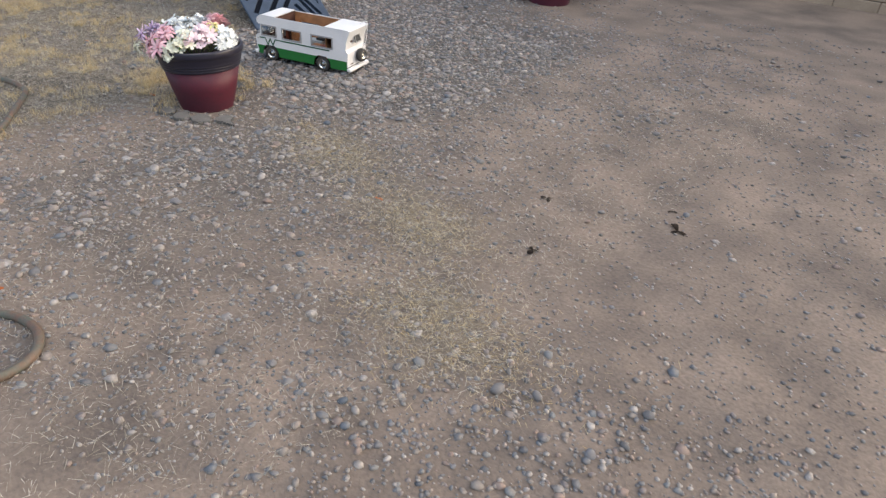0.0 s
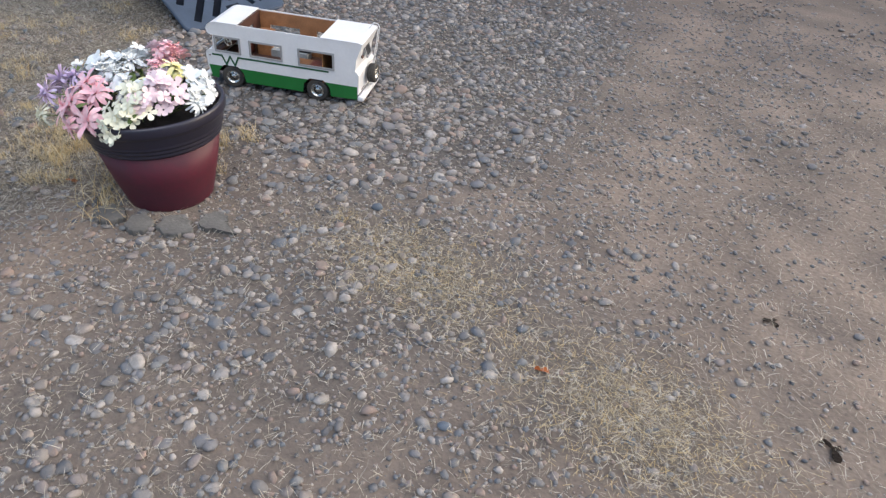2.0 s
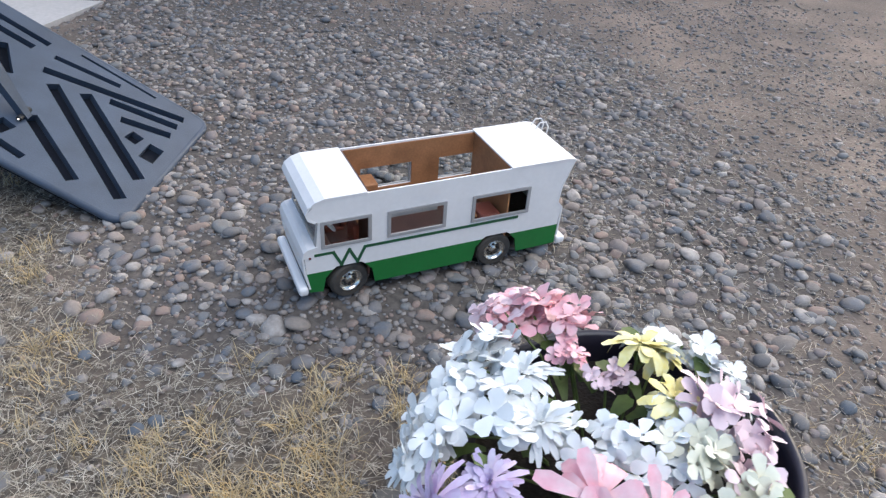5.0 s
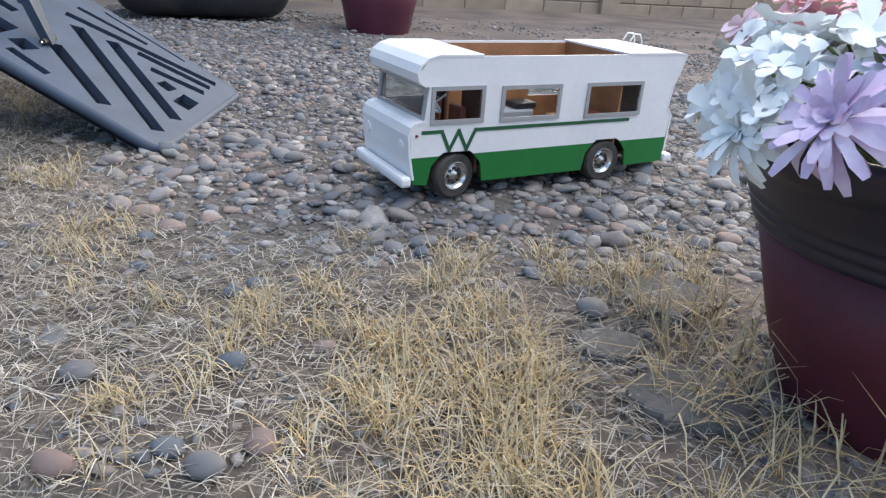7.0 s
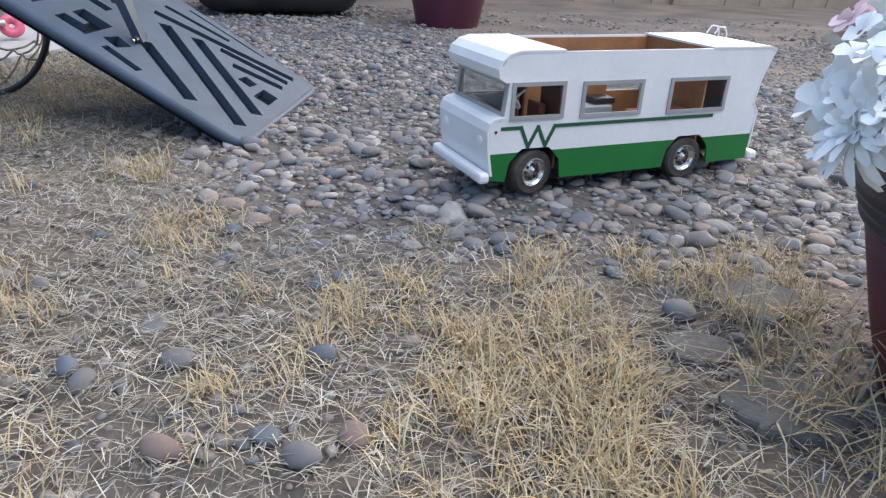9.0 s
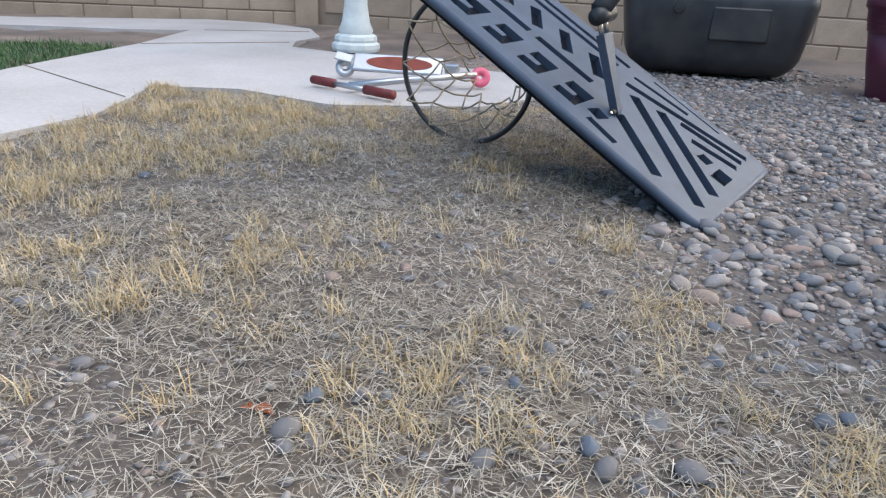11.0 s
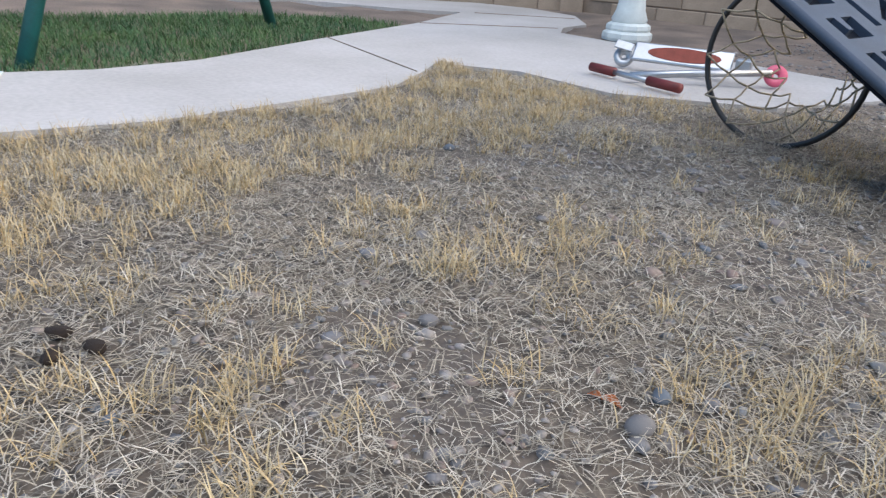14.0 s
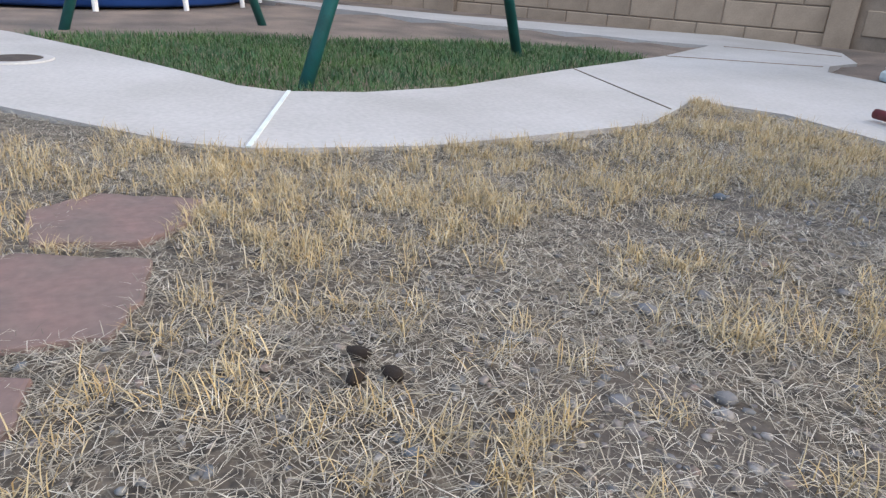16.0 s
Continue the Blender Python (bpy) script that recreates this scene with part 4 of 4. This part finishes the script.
dr = empty("drain_cover", pose(-5.14, -0.99, 0.0125), "rusty round drain cover set in concrete", "drain cover")
part("plate", lathe([(0, 0.008), (0.1, 0.008), (0.11, 0.004), (0.11, 0)], 32), M["drain"], dr)
part("collar", lathe([(0.112, 0.0), (0.112, 0.007), (0.15, 0.006), (0.155, 0.0)], 32), M["concrete"], dr)


# ---- hose ----
def build_hose(points, label):
    pts = []
    P = [Vector((x, y, 0)) for x, y in points]
    for i in range(len(P) - 1):
        p0, p1, p2, p3 = P[max(0, i - 1)], P[i], P[i + 1], P[min(len(P) - 1, i + 2)]
        for k in range(10):
            t = k / 10
            pts.append(0.5 * ((2 * p1) + (p2 - p0) * t + (2 * p0 - 5 * p1 + 4 * p2 - p3) * t * t + (3 * p1 - p0 - 3 * p2 + p3) * t ** 3))
    pts = [(p.x, p.y, float(terrain(p.x, p.y) + lumps(p.x, p.y)) + 0.013) for p in pts]
    tagged(mesh_object("garden_hose", tube(pts, 0.0155, 12), M["hose"], False), label, "hose")


build_hose([(0.625, -1.665), (0.711, -1.505), (0.784, -1.409), (0.857, -1.369), (0.954, -1.36), (1.041, -1.404), (1.079, -1.507), (1.052, -1.665), (0.945, -1.772)], "worn grey-green garden hose in a loop")
build_hose([(-1.613, -0.919), (-1.507, -0.77), (-1.377, -0.69), (-1.239, -0.651), (-1.102, -0.652), (-0.937, -0.742), (-0.782, -0.844), (-0.667, -0.925), (-0.441, -1.132)], "worn grey-green garden hose on dry grass")


# ---- flagstones and edging stones ----
def flat_stone(name, outline, thick, mat, label, category, group, lift):
    rnd = random.Random(len(outline) + int(1000 * outline[0][0]))
    cx, cy = sum(p[0] for p in outline) / len(outline), sum(p[1] for p in outline) / len(outline)
    pts = []
    for i, (x, y) in enumerate(outline):
        x1, y1 = outline[(i + 1) % len(outline)]
        for k in range(5):
            t = k / 5
            pts.append((x + (x1 - x) * t - cx + rnd.uniform(-0.006, 0.006), y + (y1 - y) * t - cy + rnd.uniform(-0.006, 0.006)))
    bm = slab(pts, [], -thick, lift)
    top = [f for f in bm.faces if f.normal.z > 0.5]
    edges = [e for e in bm.edges if sum(1 for f in e.link_faces if f in top) == 1]
    bmesh.ops.bevel(bm, geom=edges, offset=0.006, segments=2, affect="EDGES", profile=0.6)
    for v in bm.verts:
        v.co.z += float(terrain(v.co.x + cx, v.co.y + cy))
    ob = mesh_object(name, bm, mat)
    ob.location = (cx, cy, 0)
    return tagged(ob, label, category, group)


flat_stone("flagstone", [(-3.07, -0.54), (-2.94, -0.60), (-2.87, -0.69), (-2.93, -0.87), (-3.11, -0.88), (-3.18, -0.75)], 0.03, M["flag"], "dusty pinkish flagstone sunk in dry grass", "flagstone", "stepping stones", 0.013)
flat_stone("flagstone", [(-2.79, -0.68), (-2.66, -0.70), (-2.54, -0.76), (-2.56, -0.92), (-2.67, -1.09), (-2.89, -1.06), (-2.89, -0.88)], 0.03, M["flag"], "reddish flagstone sunk in dry grass", "flagstone", "stepping stones", 0.013)
flat_stone("flagstone", [(-2.47, -0.85), (-2.37, -0.87), (-2.29, -0.96), (-2.32, -1.18), (-2.55, -1.19), (-2.56, -1.01)], 0.03, M["flag"], "reddish flagstone sunk in dry grass", "flagstone", "stepping stones", 0.013)
for k, (x, y, r) in enumerate(((-0.42, -0.21, 0.058), (-0.305, -0.19, 0.058), (-0.21, -0.135, 0.062), (-0.135, -0.05, 0.055), (-0.632, 0.03, 0.085), (-0.56, 0.27, 0.08), (-0.7, 0.15, 0.05))):
    rnd = random.Random(k)
    flat_stone("edging_stone", [(x + r * rnd.uniform(0.75, 1.1) * math.cos(a), y + r * rnd.uniform(0.7, 1.0) * math.sin(a)) for a in np.linspace(0.3, 6.58, 7, endpoint=False)], 0.03, M["paver"],
               "flat grey-brown stone half sunk in earth beside the pot", "stone", "edging stones", 0.02 if k < 4 else 0.012)


# ---- single stones ----
def rock_mesh(seed, mat):
    rnd = np.random.default_rng(seed)
    bm = bmesh.new()
    bmesh.ops.create_icosphere(bm, subdivisions=2, radius=1)
    a = rnd.normal(size=(3, 3))
    for v in bm.verts:
        c = np.array(v.co)
        v.co *= float(1 + 0.09 * np.sin(2.2 * (a[0] @ c)) + 0.07 * np.sin(3.1 * (a[1] @ c)) + 0.04 * np.sin(5 * (a[2] @ c)))
    me = bpy.data.meshes.new("stone")
    bm.to_mesh(me)
    bm.free()
    me.materials.append(mat)
    me.shade_smooth()
    return me


ROCKS = [rock_mesh(i, M[k]) for i, k in enumerate(("rock", "rockblue", "rockred", "rock", "rockblue", "rock"))]
STONES = [(-1.767, -0.038, 0.043, 0), (-1.781, 0.038, 0.035, 1), (-1.732, 0.077, 0.024, 3), (-1.178, 0.319, 0.034, 1), (-1.147, 0.337, 0.031, 4), (-1.149, 0.303, 0.029, 2), (-1.155, 0.125, 0.037, 1), (-1.199, -0.007, 0.033, 4),
          (-1.294, -0.021, 0.045, 2), (-0.682, 0.240, 0.050, 5), (-1.112, -0.008, 0.043, 2), (-0.580, 0.200, 0.026, 1), (-0.897, 0.446, 0.032, 4), (-0.821, 0.522, 0.029, 0), (-1.323, 0.409, 0.030, 1), (-1.650, 0.639, 0.025, 5),
          (-1.415, 0.817, 0.027, 2), (-1.518, 0.557, 0.031, 3), (-1.549, 0.312, 0.030, 0), (-1.537, 0.482, 0.027, 4), (-2.095, -0.058, 0.030, 5), (-2.327, 0.148, 0.026, 3), (-2.236, 0.386, 0.031, 5), (-2.191, 0.421, 0.027, 0),
          (-2.700, 0.589, 0.032, 1), (-3.038, 0.590, 0.030, 3), (-1.874, 0.447, 0.028, 2), (-1.436, 0.114, 0.037, 1), (-1.406, 0.085, 0.037, 0), (-1.540, 0.034, 0.037, 0), (-2.322, 0.140, 0.028, 5), (-1.336, 0.518, 0.032, 4),
          (-1.319, 0.131, 0.042, 0), (-1.557, 0.193, 0.031, 1), (-1.737, 0.699, 0.027, 4), (-1.160, -0.039, 0.045, 0), (0.671, -0.440, 0.022, 0), (0.875, -0.298, 0.024, 1), (0.763, -0.013, 0.022, 5), (-0.203, -0.575, 0.024, 5),
          (1.432, 1.616, 0.028, 5), (1.697, 0.651, 0.022, 3), (1.111, -0.500, 0.024, 1), (-0.092, 0.319, 0.026, 5), (-0.009, 0.377, 0.024, 1), (0.103, 0.472, 0.028, 5), (0.098, 0.296, 0.028, 3), (-0.242, 0.455, 0.024, 1),
          (0.223, 0.332, 0.028, 1), (0.396, 0.351, 0.028, 3), (-0.972, -0.283, 0.037, 5), (-1.954, 0.514, 0.025, 4), (-2.385, -0.637, 0.025, 1), (-2.165, -0.474, 0.020, 4), (2.075, -0.514, 0.034, 3), (2.171, -0.450, 0.026, 5),
          (2.438, -0.279, 0.026, 5), (1.798, -0.866, 0.022, 1), (1.532, -0.919, 0.024, 0)]
for k, (x, y, r, kind) in enumerate(STONES):
    rnd = random.Random(k + 50)
    ob = new("stone", ROCKS[kind])
    r *= 0.74 if x > -0.6 else 0.5
    f = rnd.uniform(0.48, 0.66)
    ob.matrix_world = Matrix.Translation((x, y, float(terrain(x, y) + lumps(x, y)) + r * f * 0.55)) @ pose(0, 0, 0, rnd.uniform(-12, 12), rnd.uniform(-12, 12), rnd.uniform(0, 360)) @ Matrix.Diagonal((r, r * rnd.uniform(0.65, 0.9), r * f, 1))
    tagged(ob, ("rounded grey river stone lying on earth", "blue-grey river stone lying on earth", "reddish rounded stone lying on earth", "rounded grey river stone lying on earth", "blue-grey river stone lying on earth", "pale grey rounded stone lying on earth")[kind], "stone", "loose stones")

for k, (x, y, a) in enumerate(((-2.374, -0.460, 30), (-2.305, -0.438, 10), (-2.316, -0.484, -40))):
    ob = new("dried_clump", rock_mesh(20 + k, M["clump"]))
    ob.matrix_world = pose(x, y, float(terrain(x, y) + lumps(x, y)) + 0.012, 8, -6, a) @ Matrix.Diagonal((0.021, 0.0115, 0.009, 1))
    tagged(ob, "dark brown dried clump lying on dry grass", "dropping", "dried clumps")
for k, (x, y, s) in enumerate(((2.001, 0.752, 0.045), (1.471, 0.562, 0.026), (1.682, 0.175, 0.036), (1.905, 0.893, 0.018))):
    bm = bmesh.new()
    petal(bm, s * 1.6, s * 0.5, k * 1.3, 18, 50, 0.0)
    petal(bm, s * 1.2, s * 0.5, k * 1.3 + 2.4, 25, 20, 0.0)
    petal(bm, s, s * 0.4, k * 1.3 + 4.4, 12, 30, 0.0)
    bmesh.ops.solidify(bm, geom=bm.faces[:], thickness=0.004)
    ob = mesh_object("dead_leaf", bm, M["clump"], False)
    ob.location = (x, y, float(terrain(x, y)) + 0.006)
    tagged(ob, "dark curled dead leaf lying on bare earth", "leaf", "dead leaves")
for x, y in ((-1.825, -0.028), (0.99, -0.01), (0.62, -1.37), (-0.69, -0.16)):
    bm = bmesh.new()
    petal(bm, 0.026, 0.016, 0.7, 12, 30, 0)
    petal(bm, 0.018, 0.012, 3.0, 20, 30, 0)
    bmesh.ops.solidify(bm, geom=bm.faces[:], thickness=0.0015)
    ob = mesh_object("dead_leaf", bm, M["leaf"], False)
    ob.location = (x, y, float(terrain(x, y)) + 0.008)
    tagged(ob, "small orange curled leaf lying on dry grass", "leaf", "orange leaves")


# ---- gravel, straw and lawn ----
def clear_of(x, y):
    free = ~inside(x, y, CONCRETE)
    free &= (x - POT[0]) ** 2 + (y - POT[1]) ** 2 > 0.137 ** 2
    for poly in ([(-3.07, -0.54), (-2.87, -0.69), (-2.93, -0.87), (-3.18, -0.75)], [(-2.79, -0.68), (-2.54, -0.76), (-2.67, -1.09), (-2.89, -0.88)]):
        free &= ~inside(x, y, poly)
    return free


def pebbles(name, x, y, size, sink, facets, label):
    """Many small stones in one mesh."""
    n = len(x)
    bm = bmesh.new()
    bmesh.ops.create_icosphere(bm, subdivisions=facets, radius=1)
    bm.verts.index_update()
    U = np.array([v.co[:] for v in bm.verts])
    F = np.array([[v.index for v in f.verts] for f in bm.faces])
    bm.free()
    ax = np.stack((size, size * rng.uniform(0.55, 0.95, n), size * rng.uniform(0.26, 0.55, n)), -1)
    w = rng.normal(size=(n, 3, 3))
    dots = np.einsum("nij,kj->nik", w, U)
    V = U[None] * (1 + 0.15 * np.sin(2.0 * dots[:, 0]) + 0.11 * np.sin(3.1 * dots[:, 1]) + 0.04 * np.sin(5.0 * dots[:, 2]))[..., None] * ax[:, None]
    t = rng.uniform(-0.4, 0.4, n)[:, None]
    V = np.stack((V[..., 0] * np.cos(t) - V[..., 2] * np.sin(t), V[..., 1], V[..., 0] * np.sin(t) + V[..., 2] * np.cos(t)), -1)
    a = rng.uniform(0, 6.283, n)[:, None]
    V = np.stack((V[..., 0] * np.cos(a) - V[..., 1] * np.sin(a), V[..., 0] * np.sin(a) + V[..., 1] * np.cos(a), V[..., 2]), -1)
    V += np.stack((x, y, terrain(x, y) + lumps(x, y) + ax[:, 2] * sink), -1)[:, None]
    FF = F[None] + (np.arange(n) * len(U))[:, None, None]
    ob = many(name, V.reshape(-1, 3), FF.reshape(-1, 3), M["stone_mix"], True)
    tagged(ob, label, "gravel", kind="stuff")


def build_gravel():
    N = 76000
    x, y = rng.uniform(-3.2, 2.9, N), rng.uniform(-1.5, 4.6, N)
    g, s = gravel_zone(x, y), straw_zone(x, y)
    clump = 0.5 + 0.5 * np.sin(4.3 * x + 2 * np.sin(3.1 * y)) * np.sin(5.2 * y + 1.5 * np.sin(2.3 * x))
    drive = smooth((x - 0.75 - 0.1 * (y - 0.5)) / 0.9) * smooth((y + 0.45) / 0.6)
    dens = np.maximum(g, (0.5 + 0.2 * stony_zone(x, y)) * (0.35 + clump) * (1 - s)) + (0.13 * s * clump + 0.05 * bare_zone(x, y)) * (y > -0.35) * (x > -2.4)
    dens *= (1 - 0.8 * drive) * np.where(y > 2.6, 0.6, 1.0)
    keep = (rng.uniform(0, 1, N) < dens) & clear_of(x, y)
    x, y, g = x[keep], y[keep], g[keep]
    n = len(x)
    size = np.clip(rng.lognormal(-4.42, 0.42, n), 0.005, 0.032) * np.where(g > 0.4, 1.0, 0.74 + 0.08 * stony_zone(x, y)) * np.where(bare_zone(x, y) > 0.25, 0.8, 1.0)
    close = (x < 0.5) & (y < 1.3) & (size > 0.0145)
    pebbles("gravel", x[close], y[close], size[close], rng.uniform(-0.25, 0.65, close.sum()), 2, "loose grey and brown river gravel on earth")
    pebbles("gravel", x[~close], y[~close], size[~close], rng.uniform(-0.3, 0.55, (~close).sum()), 1, "small grey and brown river gravel on earth")
    N = 66000
    x, y = rng.uniform(-2.6, 3.0, N), rng.uniform(-1.5, 3.4, N)
    s = straw_zone(x, y)
    drive = smooth((x - 0.75 - 0.1 * (y - 0.5)) / 0.9) * smooth((y + 0.45) / 0.6)
    keep = (rng.uniform(0, 1, N) < (0.8 - 0.35 * s) * (1 - 0.6 * drive)) & clear_of(x, y)
    x, y = x[keep], y[keep]
    n = len(x)
    pebbles("grit", x, y, np.clip(rng.lognormal(-5.3, 0.45, n), 0.0016, 0.011), rng.uniform(0.0, 0.7, n), 1, "small loose grit and chippings on earth")


build_gravel()


def blades(name, x, y, z, length, width, az, elev, bend, mat, label, category, quads=3):
    """Narrow tongues of a few quads, each rising at elev and bending over."""
    n = len(x)
    V = np.zeros((n, 2 * quads + 2, 3))
    side = np.stack((-np.sin(az), np.cos(az), np.zeros(n)), -1)
    px, pz = np.zeros(n), np.zeros(n)
    for k in range(quads + 1):
        if k:
            e = elev - bend * (k - 1) / 2
            px, pz = px + length / quads * np.cos(e), np.maximum(pz + length / quads * np.sin(e), 0.0006)
        c = np.stack((x + px * np.cos(az), y + px * np.sin(az), z + pz), -1)
        w = (width * ((1, 0.95, 0.7, 0.2) if quads == 3 else (0.9, 1, 0.4))[k])[:, None] / 2
        V[:, 2 * k], V[:, 2 * k + 1] = c - side * w, c + side * w
    F = np.array([[0, 1, 3, 2], [2, 3, 5, 4], [4, 5, 7, 6]])[:quads]
    FF = F[None] + (np.arange(n) * (2 * quads + 2))[:, None, None]
    ob = many(name, V.reshape(-1, 3), FF.reshape(-1, 4), mat)
    tagged(ob, label, category, kind="stuff")


def field(x, y):
    return terrain(x, y) + lumps(x, y)


def build_straw():
    N = 900000
    x, y = rng.uniform(-4.2, 2.2, N), rng.uniform(-1.7, 2.4, N)
    s = straw_zone(x, y)
    lump = 0.45 + 0.55 * np.sin(3.3 * x + 1.7 * np.sin(2.6 * y)) * np.sin(4.1 * y + 1.3 * np.sin(3.4 * x))
    keep = (rng.uniform(0, 1, N) < s * (0.5 + 0.45 * lump) + 0.10 * (x > -0.5) * (x < 1.9)) & clear_of(x, y)
    x, y = x[keep], y[keep]
    n = len(x)
    blades("straw_litter", x, y, field(x, y) + rng.uniform(0.0, 0.011, n), rng.uniform(0.008, 0.04, n), rng.uniform(0.0006, 0.0015, n), rng.uniform(0, 6.283, n),
           rng.uniform(-0.1, 0.5, n), rng.uniform(-0.2, 0.9, n), M["straw_grey"], "bleached dry grass litter over earth", "dry grass", 2)
    # flattened golden patches on the open ground
    px, py, pw = [np.repeat(v, 1700) for v in ((0.5, 1.75, 1.25), (0.15, -0.42, 0.0), (0.19, 0.22, 0.2))]
    n = len(px)
    px, py = px + rng.normal(0, 1, n) * pw, py + rng.normal(0, 0.6, n) * pw
    blades("straw_litter", px, py, field(px, py) + rng.uniform(0.0, 0.006, n), rng.uniform(0.01, 0.04, n), rng.uniform(0.0007, 0.0015, n), rng.uniform(0, 6.283, n),
           rng.uniform(-0.1, 0.35, n), rng.uniform(-0.2, 0.7, n), M["straw"], "flattened golden dry grass on bare earth", "dry grass", 2)
    # standing tufts
    T = 9000
    tx, ty = rng.uniform(-3.9, 0.2, T), rng.uniform(-1.5, 2.2, T)
    clump = smooth(0.5 + 0.8 * np.sin(5.3 * tx + 1.9 * np.sin(4.1 * ty)) * np.sin(6.2 * ty + 1.6 * np.sin(4.7 * tx)))
    s = straw_zone(tx, ty)
    big = np.exp(-(((tx + 0.9) / 0.14) ** 2 + ((ty - 0.08) / 0.22) ** 2)) + np.exp(-(((tx + 0.56) / 0.13) ** 2 + ((ty - 0.3) / 0.14) ** 2)) + 0.8 * np.exp(-(((tx + 0.7) / 0.14) ** 2 + ((ty + 0.1) / 0.1) ** 2))
    edge = 0.4 * ((tx < -2.7) & (ty > -0.6))
    keep = (rng.uniform(0, 1, T) < np.clip(s * (0.05 + 0.2 * clump) + 0.5 * big + edge * s, 0, 1)) & clear_of(tx, ty)
    tx, ty, big = tx[keep], ty[keep], np.clip(big[keep], 0, 1)
    k = 40
    x, y = np.repeat(tx, k) + rng.normal(0, 0.018, len(tx) * k), np.repeat(ty, k) + rng.normal(0, 0.018, len(tx) * k)
    b = np.repeat(big, k)
    n = len(x)
    ok = clear_of(x, y)
    x, y, b = x[ok], y[ok], b[ok]
    n = len(x)
    blades("dry_grass", x, y, field(x, y) - 0.002, rng.uniform(0.018, 0.062, n) * (1 + 0.45 * b), rng.uniform(0.001, 0.002, n), rng.uniform(0, 6.283, n),
           rng.uniform(0.7, 1.5, n), rng.uniform(0.1, 1.5, n), M["straw"], "golden dry grass tufts", "dry grass")
    # long bent stalks beside the pot
    n = 220
    a = rng.uniform(2.4, 4.6, n)
    x, y = POT[0] + rng.uniform(0.145, 0.3, n) * np.cos(a), POT[1] + rng.uniform(0.145, 0.3, n) * np.sin(a)
    blades("dry_stalks", x, y, field(x, y), rng.uniform(0.06, 0.17, n), rng.uniform(0.0015, 0.0026, n), rng.uniform(0, 6.283, n), rng.uniform(0.6, 1.5, n), rng.uniform(0.4, 2.2, n), M["straw"], "long dry grass stalks beside the pot", "dry grass")


build_straw()


def build_lawn():
    N = 72000
    x, y = rng.uniform(-7.0, -4.1, N), rng.uniform(-2.3, 2.6, N)
    thin = 1 - smooth((-x - 5.6 - 0.25 * y) / 1.2) * 0.8
    keep = inside(x, y, LAWN) & (rng.uniform(0, 1, N) < thin)
    x, y = x[keep], y[keep]
    n = len(x)
    blades("lawn_grass", x, y, terrain(x, y), rng.uniform(0.02, 0.055, n), rng.uniform(0.0025, 0.005, n), rng.uniform(0, 6.283, n), rng.uniform(0.8, 1.5, n), rng.uniform(0.1, 1.0, n), M["lawn"], "green lawn grass", "grass")


build_lawn()


# ---- wall blocks ----
def build_blocks():
    me = block_mesh()
    for (wall, n), height in zip(WALLS, (1.9, 1.9)):
        rows = 9
        near, rest = [], []
        for r in range(rows):
            u = 0.2 * (r % 2)
            while u + 0.4 <= n:
                (near if r < 5 else rest).append((u + 0.2, 0, 0.1 + 0.2 * r + 0.0))
                u += 0.4
        for c in near[:290]:
            share("block", me, wall, Matrix.Translation(c))
        bm = bmesh.new()
        for c in near[290:] + rest:
            box(0.392, 0.15, 0.192, c, bm=bm)
        if len(bm.verts):
            ob = part("block_courses", bm, M["block"], wall)
            tagged(ob, kind="stuff")
        for k in range(int(n // 3.6) + 1):
            part("pilaster", box(0.2, 0.26, 1.95, (0.1 + 3.6 * k, 0, 0.975), 0.008), M["block"], wall, "block pilaster")


build_blocks()
